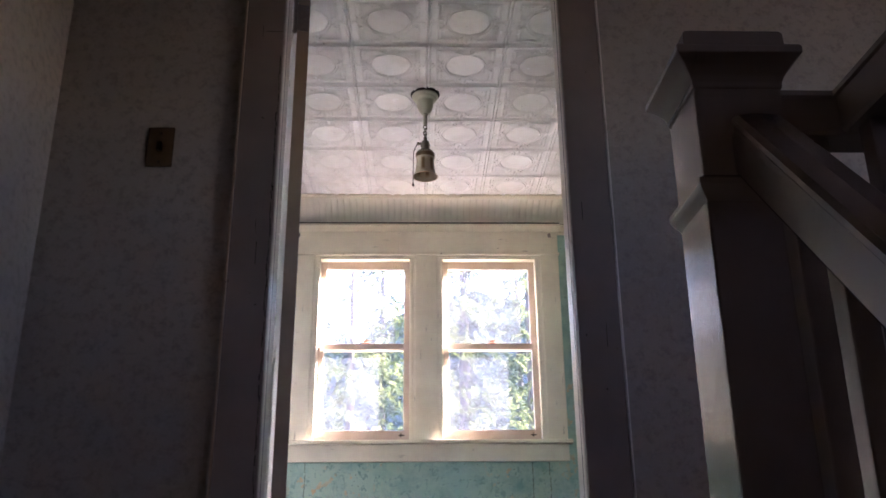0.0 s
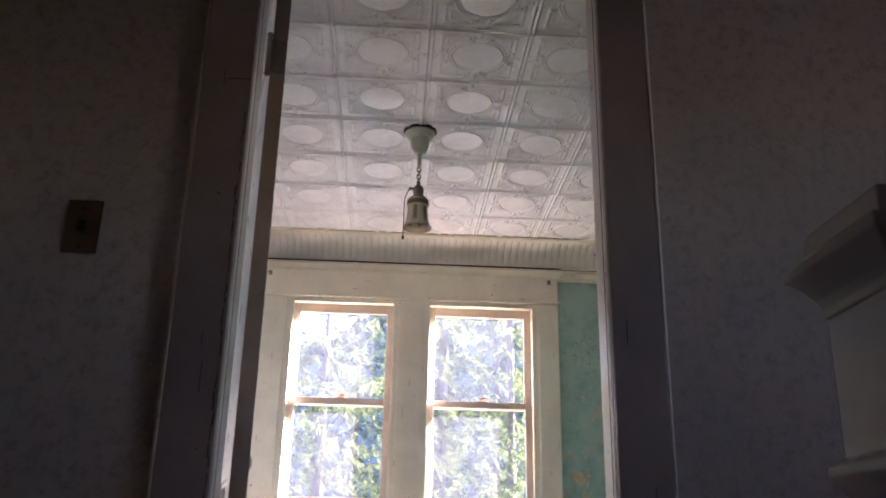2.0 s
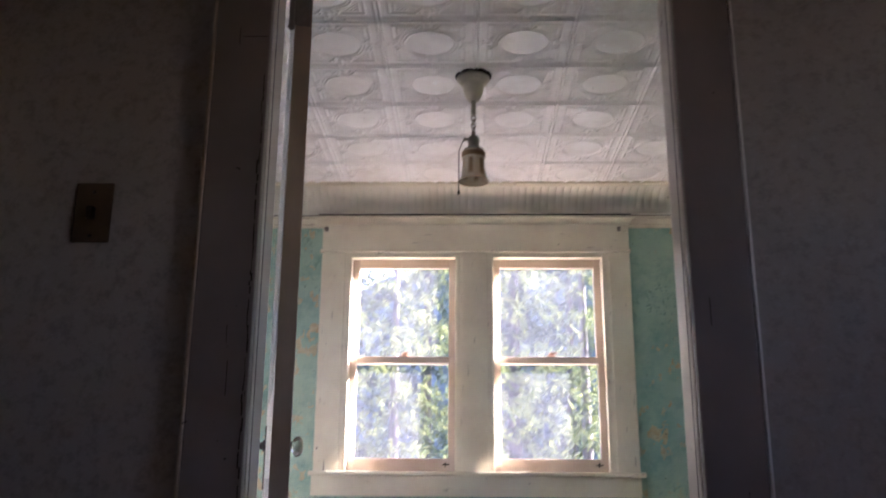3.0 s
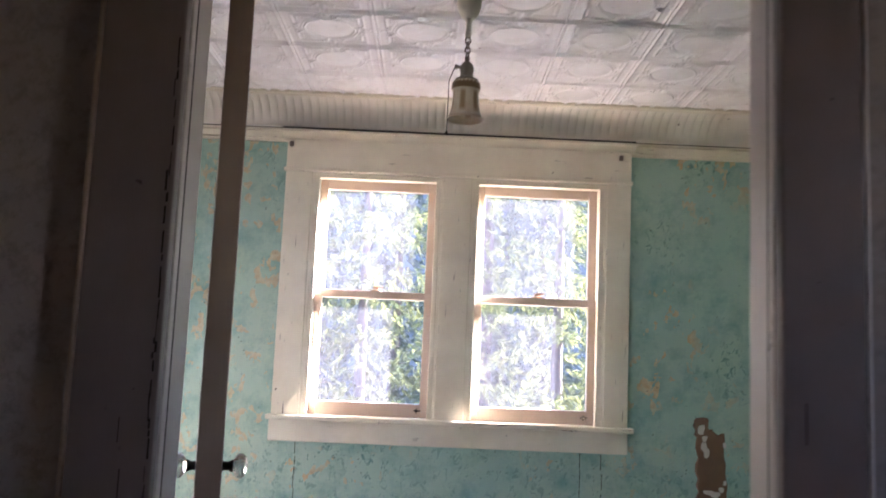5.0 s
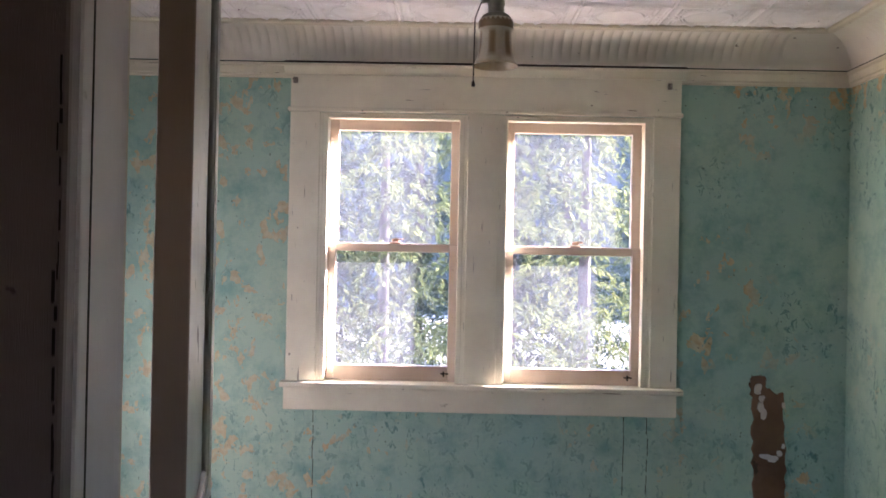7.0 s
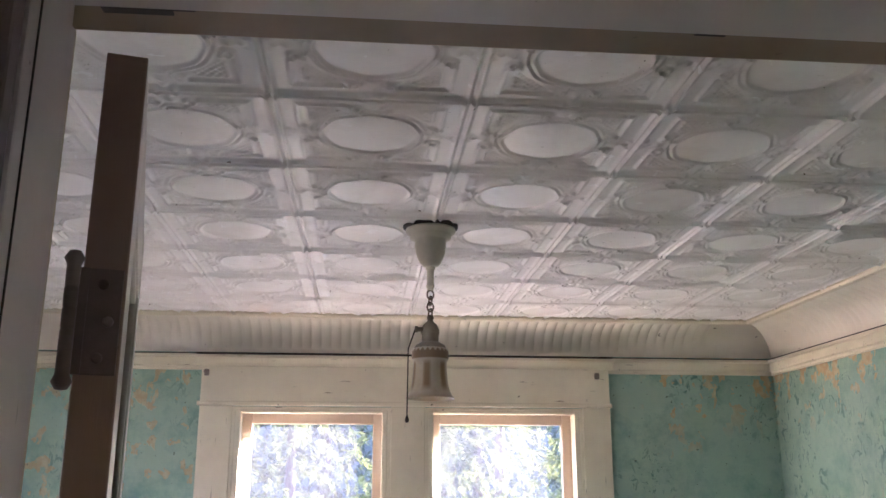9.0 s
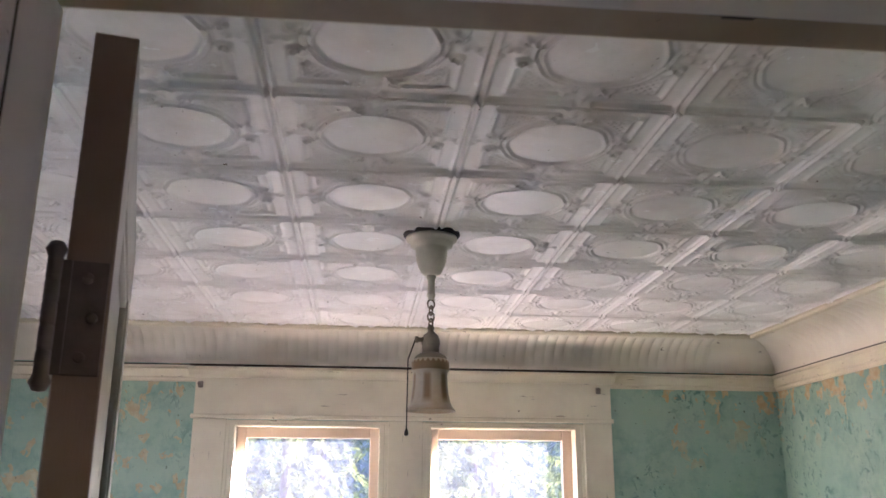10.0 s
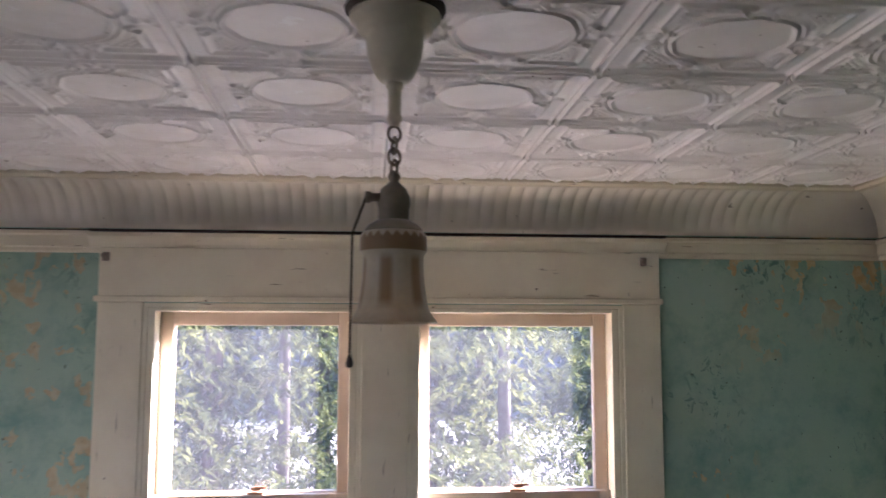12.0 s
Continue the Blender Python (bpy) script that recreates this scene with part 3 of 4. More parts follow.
        block(b - 0.052, b - 0.046, WIN_Y + 0.012, WIN_Y + 0.024, SILL + 0.022, SILL + 0.044, 0.002, lift)
        part("latch", lift, M_IRON_SHADE, lo, "small dark iron spring latch")
    for x in (xl - 0.103, xr + 0.056):
        nail = lathe([(0.0, -0.018), (0.006, -0.018), (0.008, -0.012), (0.004, -0.008), (0.004, 0.012), (0.0, 0.012)], 10)
        bmesh.ops.transform(nail, matrix=pose(x, f - 0.002, 2.042, -90), verts=nail.verts[:])
        block(x - 0.006, x + 0.012, f - 0.012, f + 0.001, 2.028, 2.052, 0.004, nail)
        part("curtain_hook", nail, M_HINGE, win, "rusty old curtain rod hook")
    return win


double_window()


# ---- doorway and door ----
def doorway():
    dw = thing("door_frame", (0, ROOM_Y, 0), "taupe painted door frame with worn stops and casings", "door frame", "", "structure")
    y0, y1, stop_y, head_y = HALL_Y - 0.001, ROOM_Y + 0.001, ROOM_Y - 0.072, ROOM_Y - 0.062
    for side, x, deep in ((-1, JL, 0.024), (1, JR, 0.038)):
        a, b = sorted((x, x + side * 0.045))
        part("jamb", block(a, b, y0, stop_y, 0, HEAD, 0.003), M_JAMB, dw)
        a, b = sorted((x + side * deep, x + side * 0.045))
        part("rebate", block(a, b, stop_y, y1, 0, HEAD + 0.012, 0.002), M_JAMB, dw)
        a, b = sorted((x + side * 0.002, x + side * 0.106))
        part("casing", block(a, b, HALL_Y - 0.022, HALL_Y - 0.001, 0, HEAD + 0.002, 0.004), M_CASING, dw, "brown painted hall casing")
        # edge highlight put into the colour: lighter bead, palest on the right
        a, b = sorted((x + side * 0.1065, x + side * 0.112))
        part("bead", block(a, b, HALL_Y - 0.024, HALL_Y - 0.001, 0, HEAD + 0.002, 0.002), M_DOOREDGE if side < 0 else M_JAMB, dw, "bead along the casing, coloured lighter for the light it catches")
        a, b = sorted((x + side * (deep + 0.004), x + side * 0.128))
        part("casing", block(a, b, ROOM_Y + 0.001, ROOM_Y + 0.018, 0, HEAD + 0.020, 0.004), M_TRIM, dw, "cream room casing")
    part("head", block(JL - 0.045, JR + 0.045, y0, head_y, HEAD, HEAD + 0.03, 0.003), M_JAMB, dw)
    part("head_rebate", block(JL - 0.045, JR + 0.045, head_y, y1, HEAD + 0.012, HEAD + 0.03, 0.002), M_WORN, dw, "bare worn wood of the door rebate")
    part("head_casing", block(JL - 0.126, JR + 0.126, HALL_Y - 0.022, HALL_Y - 0.001, HEAD + 0.002, HEAD + 0.13, 0.004), M_CASING, dw)
    part("head_casing", block(JL - 0.126, JR + 0.126, ROOM_Y + 0.001, ROOM_Y + 0.018, HEAD + 0.020, HEAD + 0.11, 0.004), M_TRIM, dw)
    # joint lines on the jambs, a gouge in the head and flaked paint along the casing edge
    for x, s in ((JL, 1), (JR, -1)):
        a, b = sorted((x - s * 0.001, x + s * 0.0008))
        part("joint", block(a, b, HALL_Y + 0.016, HALL_Y + 0.0185, 0.05, HEAD - 0.01), M_IRON_SHADE, dw, "dark joint line")
    for x0, x1, y0_, y1_ in ((0.150, 0.205, 0.010, 0.017), (0.163, 0.192, 0.008, 0.021), (0.212, 0.219, 0.012, 0.016), (-0.34, -0.28, 0.004, 0.020), (-0.36, -0.30, 0.012, 0.028)):
        part("gouge", block(x0, x1, head_y + y0_, head_y + y1_, HEAD + 0.0105, HEAD + 0.013, 0.001), M_IRON_SHADE, dw, "dark gouge in the worn wood")
    rng = random.Random(21)
    z = 0.25
    while z < 1.52:
        l, w, o = rng.uniform(0.006, 0.03), rng.uniform(0.0008, 0.0028), rng.uniform(0.0, 0.004)
        part("paint_flake_gap", block(JL - 0.006 - o - w, JL - 0.006 - o, HALL_Y - 0.0228, HALL_Y - 0.020, z, z + l), M_IRON_SHADE, dw, "black crack in flaking paint")
        z += l * rng.uniform(0.7, 1.5)
    for x, z, w, h in ((JL - 0.052, 1.60, 0.045, 0.0012), (JL - 0.060, 1.585, 0.0012, 0.035), (JL - 0.040, 0.93, 0.0015, 0.06), (JL - 0.045, 1.02, 0.0012, 0.03), (JR + 0.03, 1.05, 0.0015, 0.05), (JR + 0.07, 0.72, 0.0012, 0.06)):
        part("paint_flake_gap", block(x, x + w, HALL_Y - 0.0228, HALL_Y - 0.020, z, z + h), M_IRON_SHADE, dw)
    part("threshold", block(JL, JR, y0, y1, 0.0, 0.018, 0.006), M_STAIR, dw)


doorway()


def door():
    """The panelled door, swung past square into the room. Built along +y from its hinge edge, then turned about the hinge."""
    W, T, H = 0.742, 0.0365, 2.030
    turn = pose(-0.370, 2.290, 0, 0, 0, 13.5)
    d = new("door_1")
    d.matrix_world = turn
    d.empty_display_size = 0.05
    tagged(d, "cream panelled door standing open on a brown hinge edge", "door", "", "structure")

    def piece(name, bm, mat, parent=None, label=""):
        ob = mesh_object(name, bm, mat)
        ob.parent = parent or d
        return tagged(ob, label)

    edge = block(0, T, 0, 0.115, 0.010, H, 0.002)
    for f in edge.faces:
        f.material_index = 1 if f.normal.y < -0.5 or f.normal.z > 0.5 else 0
    piece("stile", edge, [M_DOOR, M_DOOREDGE])
    piece("stile", block(0, T, W - 0.115, W, 0.010, H, 0.002), M_DOOR)
    for z0, z1, nm in ((H - 0.105, H, "top_rail"), (0.80, 0.98, "lock_rail"), (0.010, 0.25, "bottom_rail")):
        piece(nm, block(0.0005, T - 0.0005, 0.115, W - 0.115, z0, z1, 0.001), M_DOOR)
    piece("muntin", block(0.0005, T - 0.0005, W / 2 - 0.05, W / 2 + 0.05, 0.25, 0.80, 0.001), M_DOOR)
    holes = [(0.115, W - 0.115, 0.98, H - 0.105), (0.115, W / 2 - 0.05, 0.25, 0.80), (W / 2 + 0.05, W - 0.115, 0.25, 0.80)]
    for a, b, z0, z1 in holes:
        p = piece("panel", block(0.012, T - 0.012, a - 0.005, b + 0.005, z0 - 0.005, z1 + 0.005), M_DOOR)
        for x0, x1 in ((T - 0.0125, T - 0.003), (0.003, 0.0125)):
            for q in ((a, a + 0.012, z0, z1), (b - 0.012, b, z0, z1), (a + 0.012, b - 0.012, z0, z0 + 0.012), (a + 0.012, b - 0.012, z1 - 0.012, z1)):
                piece("moulding", block(x0, x1, *q, 0.003), M_DOOR, p)
    for z in (1.735, 0.22):
        h = piece("hinge", block(0.004, T - 0.003, -0.0025, 0.001, z, z + 0.091, 0.0008), M_HINGE, None, "painted steel butt hinge")
        kn = lathe([(0, -0.014), (0.005, -0.013), (0.0085, -0.007), (0.006, -0.001), (0.0058, 0.0), (0.0058, 0.017), (0.0050, 0.018), (0.0058, 0.019), (0.0058, 0.036), (0.0050, 0.037),
                    (0.0058, 0.038), (0.0058, 0.054), (0.0050, 0.055), (0.0058, 0.056), (0.0058, 0.072), (0.005, 0.073), (0.0058, 0.074), (0.0058, 0.091), (0.006, 0.092), (0.0085, 0.098), (0.005, 0.104), (0, 0.105)], 14, (-0.007, -0.006, z))
        piece("knuckle", kn, M_HINGE, h, "ball tipped hinge pin")
        wing = block(-0.008, 0.006, -0.004, -0.001, z, z + 0.091, 0.0008)
        piece("leaf", wing, M_HINGE, h)
        for k, zz in enumerate((0.014, 0.045, 0.077)):
            sc = lathe([(0.0, 0.0), (0.0046, 0.0), (0.0046, 0.0012), (0.003, 0.0018), (0, 0.0018)], 12)
            bmesh.ops.transform(sc, matrix=pose(0.018 + (0.006 if k == 1 else 0), -0.0025, z + zz, 90), verts=sc.verts[:])
            block(0.014 + (0.006 if k == 1 else 0), 0.022 + (0.006 if k == 1 else 0), -0.0048, -0.0042, z + zz - 0.0006, z + zz + 0.0006, 0, sc)
            piece("screw", sc, M_HINGE, h)
    # mortise lock plates, shafts and cut glass knobs
    ky, kz = 0.652, 0.885
    for x, s in ((T, 1), (0.0, -1)):
        plate = block(min(x, x + s * 0.003), max(x, x + s * 0.003), ky - 0.022, ky + 0.022, kz - 0.11, kz + 0.05, 0.001)
        piece("lock_plate", plate, M_IRON_SHADE)
        stem = lathe([(0.0, 0.002), (0.015, 0.002), (0.015, 0.006), (0.010, 0.009), (0.009, 0.020), (0.013, 0.026), (0.013, 0.030), (0.0, 0.030)], 20)
        bmesh.ops.transform(stem, matrix=pose(x, ky, kz, 0, 90 * s, 0), verts=stem.verts[:])
        st = piece("knob_shank", stem, M_IRON_SHADE, None, "blackened iron shank")
        knob = lathe([(0.0, 0.030), (0.012, 0.030), (0.020, 0.034), (0.0265, 0.041), (0.0265, 0.049), (0.020, 0.056), (0.008, 0.060), (0.0, 0.060)], 12)
        for f in knob.faces:
            f.smooth = False
        bmesh.ops.transform(knob, matrix=pose(x, ky, kz, 0, 90 * s, 0), verts=knob.verts[:])
        piece("knob", knob, M_KNOB, st, "clear cut glass knob")


door()


# ---- stairs, newel and rails ----
def stairs():
    st = thing("staircase", (-0.2, NOSE_Y - GOING * STEPS, -RISE * 14), "dark varnished wooden stairs rising to the landing", "stairs", "", "structure")
    x0, x1 = HALL_L, 0.52
    part("riser", block(x0, x1, NOSE_Y - 0.018, NOSE_Y - 0.001, -RISE, -0.021, 0), M_STAIR, st)
    part("tread", block(x0, x1, NOSE_Y - 0.045, NOSE_Y - 0.001, -0.021, 0.0, 0.006), M_STAIR, st)
    for k in range(1, STEPS):
        y = NOSE_Y - GOING * k
        z = -RISE * k
        part("tread", block(x0, x1, y - 0.028, y + GOING - 0.019, z - 0.024, z, 0.006), M_STAIR, st)
        part("riser", block(x0, x1, y - 0.001, y + 0.016, z - RISE, z - 0.025, 0), M_STAIR, st)
    # outer string: a sloping board under the balusters
    sec = prism([(NOSE_Y - 0.03, -0.02), (NOSE_Y - 0.03, -0.32), (NOSE_Y - GOING * STEPS, -0.32 - RISE * STEPS + 0.03), (NOSE_Y - GOING * STEPS, -0.02 - RISE * STEPS + 0.03)], (0.522, 0.56))
    part("string", sec, M_STAIR, st)


stairs()

NX, NY = 0.463, 1.2285


def newel():
    nw = thing("newel_post", (NX, NY, 0), "dark varnished square newel post with a moulded cap", "newel post")
    w = 0.065
    part("shaft", block(NX - w, NX + w, NY - w, NY + w, -0.38, 0.889, 0.004), M_STAIR, nw)

    def square(zs):
        b = bmesh.new()
        rows = [[b.verts.new((NX + sx * r, NY + sy * r, z)) for sx, sy in ((-1, -1), (1, -1), (1, 1), (-1, 1))] for r, z in zs]
        for lo, hi in zip(rows, rows[1:]):
            for k in range(4):
                b.faces.new((lo[k], lo[(k + 1) % 4], hi[(k + 1) % 4], hi[k]))
        b.faces.new(rows[0][::-1])
        b.faces.new(rows[-1])
        bmesh.ops.bevel(b, geom=b.edges[:], offset=0.0012, segments=1, affect="EDGES")
        return b

    part("cap", square([(0.0650, 0.887), (0.0670, 0.890), (0.0670, 0.897), (0.0710, 0.907), (0.0790, 0.919), (0.0870, 0.928), (0.0930, 0.933), (0.0930, 0.944), (0.0900, 0.948), (0.0760, 0.951), (0.0750, 0.977), (0.0700, 0.983)]), M_STAIR, nw)
    part("collar", square([(0.0650, 0.707), (0.0660, 0.710), (0.0740, 0.722), (0.0770, 0.729), (0.0770, 0.739), (0.0700, 0.745), (0.0650, 0.748)]), M_STAIR, nw)
    part("plinth", square([(0.0780, -0.000), (0.0780, 0.160), (0.0720, 0.168), (0.0660, 0.172)]), M_STAIR, nw)


newel()

RAIL_SEC = [(-0.030, -0.046), (-0.034, -0.040), (-0.034, 0.014), (-0.038, 0.018), (-0.038, 0.026), (-0.030, 0.031), (0.0, 0.034), (0.030, 0.031), (0.038, 0.026), (0.038, 0.018), (0.034, 0.014), (0.034, -0.040), (0.030, -0.046)]


def rail_between(name, p, q, parent):
    """A moulded handrail from p to q."""
    d = Vector(q) - Vector(p)
    x = d.normalized()
    y = Vector((0, 0, 1)).cross(x).normalized()
    z = x.cross(y)
    m = Matrix((x, y, z)).transposed().to_4x4()
    m.translation = Vector(p)
    return part(name, prism(RAIL_SEC, (0, d.length), m), M_STAIR, parent)


def sloped_balustrade():
    slope = RISE / GOING
    ya, za = NY - 0.068, 0.808
    n = 17
    yb = ya - 0.095 * n - 0.05
    zb = za - (ya - yb) * slope
    br = thing("stair_balustrade", (NX + 0.07, yb, zb - 0.9), "dark wooden stair handrail with square balusters", "balustrade")
    rail_between("handrail", (NX + 0.015, yb, zb), (NX + 0.015, ya, za), br)
    for k in range(n):
        y = ya - 0.098 - 0.095 * k
        top = za - (ya - y) * slope - 0.046
        base = -0.03 - (NOSE_Y - y) * slope
        part("baluster", block(NX - 0.002, NX + 0.032, y - 0.017, y + 0.017, base, top, 0.003), M_STAIR, br)


def level_balustrade():
    br = thing("landing_balustrade", (0.668, 0.0, 0.0), "dark wooden guard rail with square balusters along the stairwell", "balustrade")
    z, x = 0.886, 0.668
    rail_between("handrail", (NX + 0.066, NY + 0.02, z), (x + 0.036, NY + 0.02, z), br)
    rail_between("handrail", (x, HALL_BACK, z), (x, NY - 0.018, z), br)
    for k in range(36):
        y = NY - 0.05 - 0.108 * k
        part("baluster", block(x - 0.017, x + 0.017, y - 0.017, y + 0.017, 0.0, z - 0.034, 0.003), M_STAIR, br)
    part("baluster", block(NX + 0.125, NX + 0.159, NY + 0.003, NY + 0.037, 0.0, z - 0.034, 0.003), M_STAIR, br)


sloped_balustrade()
level_balustrade()


def switch():
    sw = thing("light_switch", (-0.679, HALL_Y, 1.203), "brown metal plate of an old wall light switch", "switch")
    part("plate", block(-0.713, -0.645, HALL_Y - 0.006, HALL_Y, 1.203, 1.315, 0.003), M_SWITCH, sw)
    part("toggle", block(-0.6855, -0.6725, HALL_Y - 0.020, HALL_Y - 0.005, 1.245, 1.268, 0.003), M_IRON_SHADE, sw)
    for z in (1.215, 1.297):
        s = lathe([(0, 0), (0.0035, 0), (0.0035, 0.001), (0, 0.0014)], 10)
        bmesh.ops.transform(s, matrix=pose(-0.679, HALL_Y - 0.006, z, 90), verts=s.verts[:])
        part("screw", s, M_IRON_SHADE, sw)


switch()


# ---- pendant lamp ----
LX, LY = 0.024, 3.552


def pendant():
    lamp = thing("pendant_lamp", (LX, LY, CEIL), "cream chain pendant lamp with a painted milk glass shade", "pendant lamp")
    c = (LX, LY, 0)
    can = lathe([(0.0, 2.2365), (0.054, 2.2365), (0.0595, 2.2353), (0.0605, 2.2314), (0.0590, 2.2274), (0.0520, 2.2249), (0.0500, 2.2196), (0.0490, 2.2131), (0.0410, 2.2105), (0.0375, 2.2066), (0.0370, 2.1936), (0.0350, 2.1781),
                 (0.0305, 2.1638), (0.0245, 2.1521), (0.0190, 2.1456), (0.0120, 2.1430), (0.0, 2.1430)], 40, c)
    part("canopy", can, M_LAMPPAINT, lamp, "cream painted bell canopy")
    # black ring added as the shadow between canopy and ceiling
    gap = lathe([(0.0, 2.235), (0.0580, 2.235), (0.0660, 2.239), (0.0680, 2.247), (0.0, 2.247)], 30, c)
    part("shade_ring", gap, M_IRON_SHADE, lamp, "black ring standing for the shadow in the gap at the ceiling")
    st = lathe([(0.0, 2.1450), (0.0110, 2.1450), (0.0115, 2.1380), (0.0088, 2.1350), (0.0083, 2.1300), (0.0083, 2.1020), (0.0095, 2.1000), (0.0098, 2.0940), (0.0075, 2.0910), (0.0075, 2.0860), (0.0, 2.0860)], 20, c)
    part("stem", st, M_LAMPPAINT, lamp)
    for k, (z, ang) in enumerate(((2.0760, 20), (2.0610, 110), (2.0460, 25), (2.0310, 115))):
        link = ring(0.0085, 0.0019, pose(LX, LY, z, 0, 0, ang) @ pose(0, 0, 0, 90, 0, 0), stretch=1.25)
        part("chain_link", link, M_BRASS, lamp, "tarnished chain link")
    hook = lathe([(0.0, 2.0280), (0.0055, 2.0270), (0.0085, 2.0200), (0.0060, 2.0140), (0.0090, 2.0100), (0.0160, 2.0040), (0.0205, 1.9940), (0.0215, 1.9840), (0.0195, 1.9780), (0.0195, 1.9590), (0.0205, 1.9560), (0.0, 1.9560)], 26, c)
    part("socket", hook, M_BRASS, lamp, "tarnished brass lamp socket")
    switch_stub = lathe([(0.0, 0.0), (0.0055, 0.0), (0.0055, 0.012), (0.0075, 0.013), (0.0075, 0.019), (0.0, 0.020)], 14)
    bmesh.ops.transform(switch_stub, matrix=pose(LX - 0.017, LY - 0.006, 1.9920, 0, -90, 0), verts=switch_stub.verts[:])
    part("pull_switch", switch_stub, M_BRASS, lamp)
    gal = lathe([(0.0, 1.9640), (0.0215, 1.9630), (0.0330, 1.9560), (0.0370, 1.9510), (0.0370, 1.9440), (0.0350, 1.9440), (0.0, 1.9480)], 30, c)
    part("shade_holder", gal, M_BRASS, lamp)
    # bell shade with its own origin at the rim, so that the painted bands follow it
    outer = [(0.0565, 0.000), (0.0555, 0.003), (0.0500, 0.009), (0.0455, 0.018), (0.0420, 0.034), (0.0392, 0.056), (0.0382, 0.076), (0.0388, 0.086), (0.0415, 0.089), (0.0428, 0.093), (0.0428, 0.109), (0.0405, 0.114), (0.0340, 0.118)]
    inner = [(r - 0.0028, z + 0.0002) for r, z in outer[::-1]]
    sh = mesh_object("shade", lathe(outer + inner + outer[:1], 48), M_SHADE)
    sh.location = (0, 0, 1.8320 - CEIL)
    sh.parent = lamp
    tagged(sh, "milk glass bell shade with faded brown stripes")
    bulb_socket = lathe([(0.0, 1.9490), (0.017, 1.9490), (0.017, 1.9140), (0.014, 1.9100), (0.0, 1.9100)], 18, c)
    part("bulb_socket", bulb_socket, M_IRON_SHADE, lamp)
    beads = bmesh.new()
    pts = []
    a, b, e = Vector((LX - 0.036, LY - 0.008, 1.9900)), Vector((LX - 0.052, LY - 0.020, 1.9440)), Vector((LX - 0.0535, LY - 0.022, 1.7890))
    for p, q, k in ((a, b, 14), (b, e, 44)):
        pts += [p.lerp(q, i / k) for i in range(k)]
    for p in pts:
        s = bmesh.new()
        bmesh.ops.create_icosphere(s, subdivisions=1, radius=0.0021, matrix=Matrix.Translation(p))
        join(beads, s)
    chain = part("pull_chain", beads, M_IRON_SHADE, lamp, "dark bead pull chain")
    bob = lathe([(0.0, 0.004), (0.0022, 0.003), (0.0036, -0.001), (0.0048, -0.006), (0.0040, -0.011), (0.0, -0.012)], 14, tuple(e))
    part("pull_bob", bob, M_IRON_SHADE, chain)


pendant()


# ---- broken plaster low on the window wall ----
def plaster_hole():
    rng = random.Random(11)
    hole = thing("plaster_hole", (1.15, WIN_Y, 0.30), "ragged brown hole in the plaster with white crumbs", "wall damage")

    def blot(cx, cz, w, h, n, rough, y0, y1, slant=0.0):
        b = bmesh.new()
        ring_pts = []
        for k in range(n):
            a = 2 * math.pi * k / n
            ca, sa = math.cos(a), math.sin(a)
            sq = 1 / max(abs(ca), abs(sa)) ** 0.75
            j = 1 + rng.uniform(-rough, rough)
            ring_pts.append((cx + w * ca * sq * j + slant * sa, cz + h * sa * sq * (1 + rng.uniform(-rough, rough) * 0.4)))
        lo = [b.verts.new((x, y1, z)) for x, z in ring_pts]
        hi = [b.verts.new((cx + (x - cx) * 0.93, y0, cz + (z - cz) * 0.97)) for x, z in ring_pts]
        for k in range(n):
            b.faces.new((lo[k], lo[(k + 1) % n], hi[(k + 1) % n], hi[k]))
        b.faces.new(hi)
        bmesh.ops.recalc_face_normals(b, faces=b.faces[:])
        return b

    part("backing", blot(1.183, 0.60, 0.066, 0.262, 60, 0.10, WIN_Y - 0.005, WIN_Y + 0.001, -0.008), M_HOLE, hole, "bare brown backing")
    part("backing", blot(1.137, 0.872, 0.034, 0.044, 30, 0.16, WIN_Y - 0.004, WIN_Y + 0.001), M_HOLE, hole)
    for x, z, w, h in ((1.136, 0.862, 0.013, 0.020), (1.150, 0.825, 0.010, 0.012), (1.147, 0.790, 0.012, 0.020), (1.158, 0.765, 0.010, 0.022), (1.236, 0.800, 0.005, 0.012), (1.172, 0.598, 0.020, 0.010), (1.198, 0.590, 0.016, 0.012), (1.222, 0.612, 0.010, 0.012), (1.238, 0.640, 0.006, 0.009)):
        part("plaster_crumb", blot(x, z, w, h, 13, 0.35, WIN_Y - 0.012, WIN_Y - 0.004, rng.uniform(-0.006, 0.006)), M_CHALK, hole)


plaster_hole()


# ---- outdoors ----
setting("ground", block(-400, 400, -400, 600, -3.4, -3.0), M_GROUND, "pale gravel yard far below the window", "ground")
b = block(-8, ROOM_L - 0.12, OUT_Y - 0.02, OUT_Y + 0.02, -3.0, 2.9)
block(ROOM_R + 0.12, 6, OUT_Y - 0.02, OUT_Y + 0.02, -3.0, 2.9, 0, b)
block(ROOM_L - 0.12, ROOM_R + 0.12, OUT_Y - 0.02, OUT_Y + 0.02, -3.0, -0.3, 0, b)
setting("wall_outside", b, M_SIDING, "pale clapboard outside of the house", "wall")


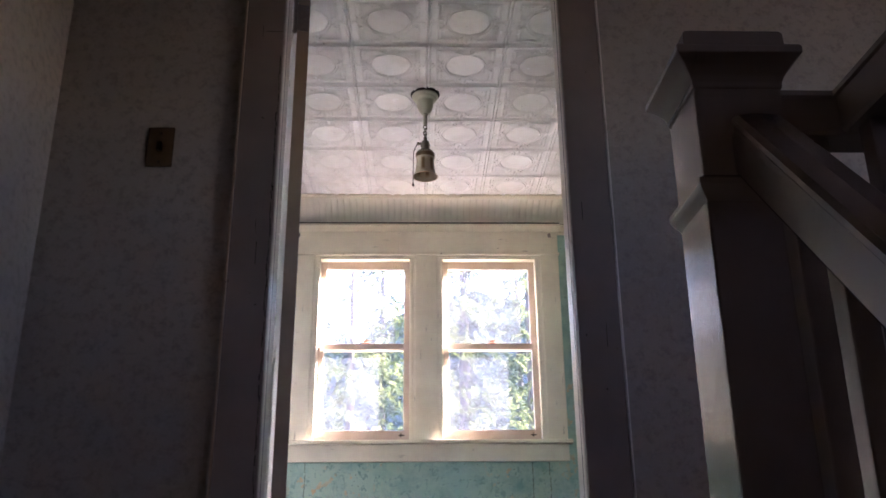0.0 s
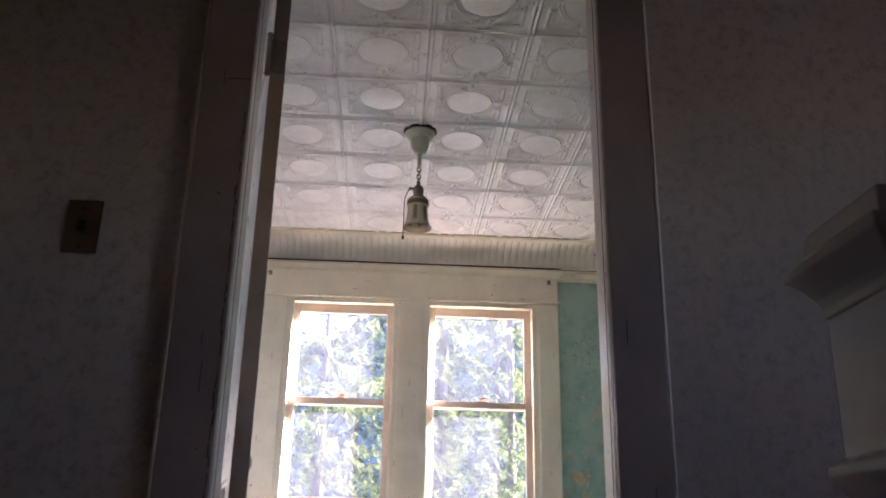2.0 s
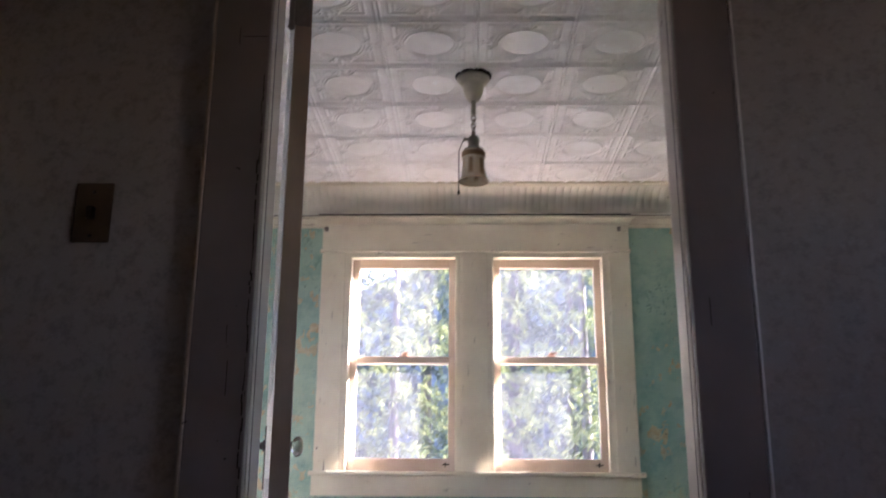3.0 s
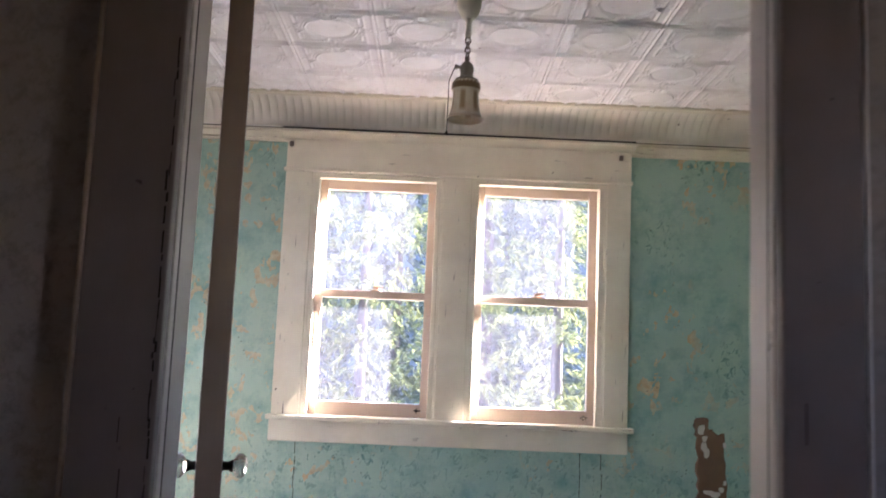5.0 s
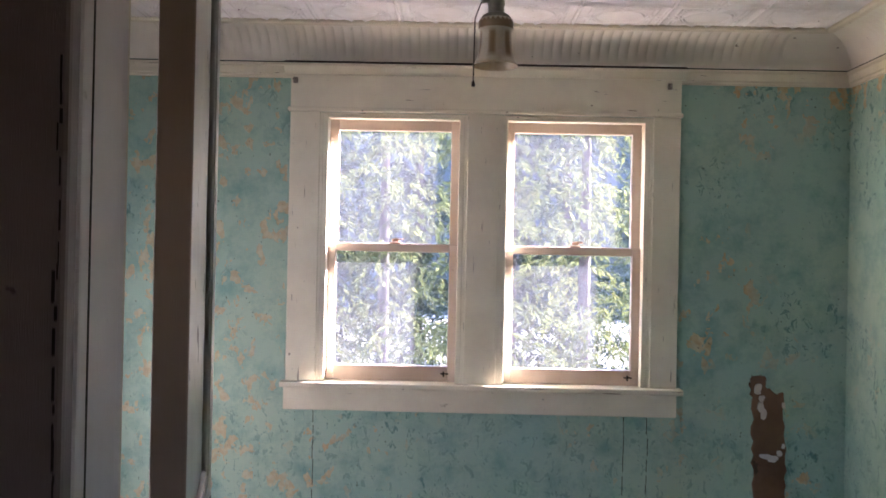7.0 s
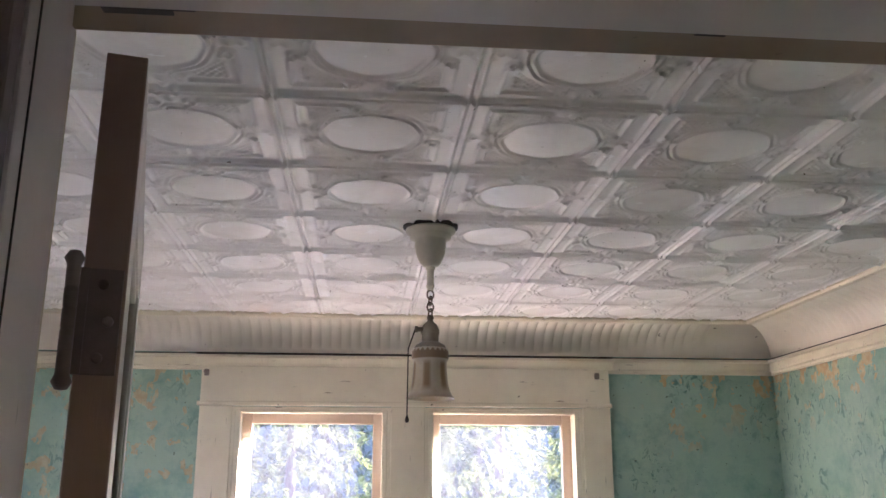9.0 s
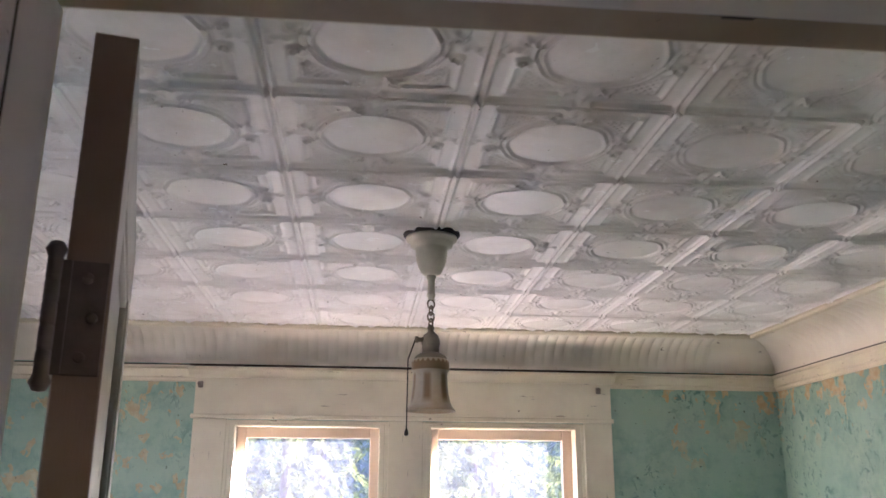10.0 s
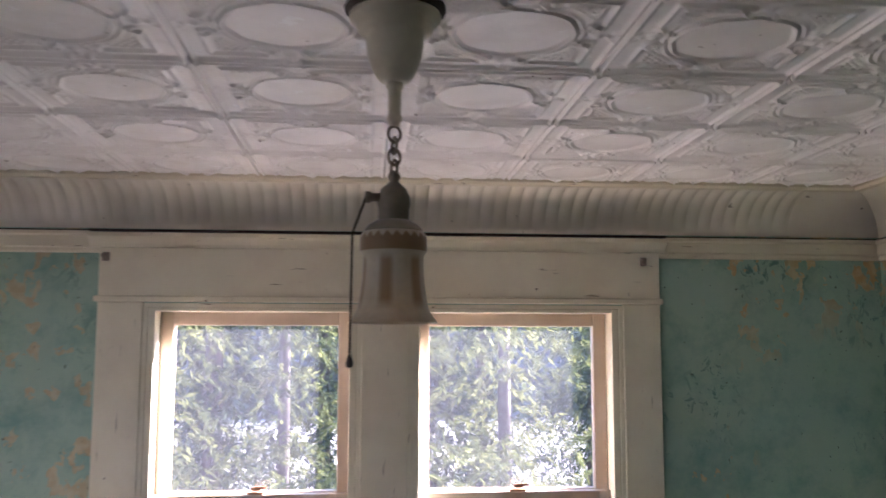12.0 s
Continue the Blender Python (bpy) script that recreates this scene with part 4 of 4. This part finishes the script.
def conifer(seed, height, spread, leaf, fans, gap, leaves, label):
    """A tapered trunk with upswept limbs; along each limb hang fans of narrow needle sprays, with air between."""
    rng = np.random.default_rng(seed)
    tree = thing("conifer_tree", (0, 0, 0), label, "tree", "trees outside the window")
    wood = lathe([(0.0, 0.0), (height * 0.014, 0.0), (height * 0.010, height * 0.25), (height * 0.006, height * 0.6), (0.01, height)], 10)
    z = height * 0.06
    verts, faces = [], []
    while z < height * 0.985:
        f = 1 - z / height
        for _ in range(int(3 + 3 * f)):
            az = rng.uniform(0, 2 * math.pi)
            length = spread * (f ** 0.75) * rng.uniform(0.45, 1.15) + 0.1
            rise = rng.uniform(-0.05, 0.30)
            d = np.array([math.cos(az), math.sin(az), 0.0])
            side = np.array([-d[1], d[0], 0.0])
            count = max(3, int(length / (leaf * 1.5)))
            for i in range(count):
                s = (i + rng.uniform(0.2, 0.8)) / count
                base = d * length * s + np.array([0, 0, z + rise * length * s - 0.40 * length * s * s])
                sgn = rng.choice((-1, 1))
                # a fan: one drooping twig with narrow leaflets along both its sides
                twig = d * rng.uniform(0.3, 0.9) + side * sgn * rng.uniform(0.2, 1.0) + np.array([0, 0, rng.uniform(-0.9, -0.1)])
                twig = twig / np.linalg.norm(twig)
                across = np.cross(twig, rng.normal(size=3))
                across = across / np.linalg.norm(across)
                reach = leaf * (1.9 - 0.7 * s) * rng.uniform(0.7, 1.35)
                for k in range(fans):
                    q = (k + 0.5) / fans
                    root = base + twig * reach * q + np.array([0, 0, -0.25 * reach * q * q])
                    for hand in (-1, 1):
                        o = twig * rng.uniform(0.6, 0.9) + across * hand * rng.uniform(0.4, 0.8) + np.array([0, 0, rng.uniform(-0.35, 0.1)])
                        o = o / np.linalg.norm(o)
                        l = reach * (0.50 - 0.30 * q) * rng.uniform(0.7, 1.3)
                        w = np.cross(o, rng.normal(size=3))
                        w = w / np.linalg.norm(w) * l * 0.13
                        n = len(verts)
                        verts.extend((root, root + o * l * 0.5 + w, root + o * l, root + o * l * 0.5 - w))
                        faces.append((n, n + 1, n + 2, n + 3))
        z += rng.uniform(0.10, 0.20) * (0.6 + 0.6 * f) * gap
    me = bpy.data.meshes.new("crown")
    me.from_pydata([tuple(v) for v in verts], [], faces)
    me.materials.append(leaves)
    crown = new("crown", me)
    crown.parent = tree
    t = mesh_object("trunk", wood, M_BARK)
    t.parent = tree
    return tree


def grove():
    near = conifer(3, 10.5, 2.6, 0.15, 8, 1.3, M_LEAF, "sunlit green conifer with drooping sprays outside the window")
    tall = conifer(8, 15.0, 3.4, 0.21, 6, 0.85, M_LEAF_SHADED, "tall green conifer behind the nearer trees, coloured dark as if shaded")
    near.location = (0.28, 12.0, -3.0)
    tall.location = (-2.4, 16.5, -3.0)
    rng = random.Random(4)
    for x, y in ((-2.5, 13.4), (-6.0, 15.2), (3.4, 13.0), (1.9, 14.6), (-1.2, 15.4), (-4.2, 14.4), (5.6, 15.0)):
        copy_thing(near, pose(x, y, -3.0, 0, 0, rng.uniform(0, 360)))
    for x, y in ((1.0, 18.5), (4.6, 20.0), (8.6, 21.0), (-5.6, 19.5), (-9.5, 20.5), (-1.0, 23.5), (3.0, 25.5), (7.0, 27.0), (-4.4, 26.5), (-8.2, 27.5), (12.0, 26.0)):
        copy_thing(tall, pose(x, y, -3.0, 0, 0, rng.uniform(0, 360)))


grove()


def hillside():
    """Wooded slope closing the distance."""
    nx, ny = 140, 30
    xs, v = np.linspace(-120, 120, nx), np.linspace(0, 1, ny)
    X, V = np.meshgrid(xs, v)
    rng = np.random.default_rng(2)
    rough = rng.normal(0, 1.0, X.shape)
    Z = -3.0 + V * (27 + 3 * np.sin(X * 0.07) + 2 * np.sin(X * 0.19 + 1)) + rough * 0.8 * (V > 0.05)
    Y = 62 + V * 26 + rough * 1.2
    ob = grid_mesh("backdrop", np.stack([X, Y, Z], -1).reshape(-1, 3), nx, ny, M_WOODS)
    tagged(ob, "dark blue green wooded hillside in the distance", "hillside", "", "structure")


hillside()
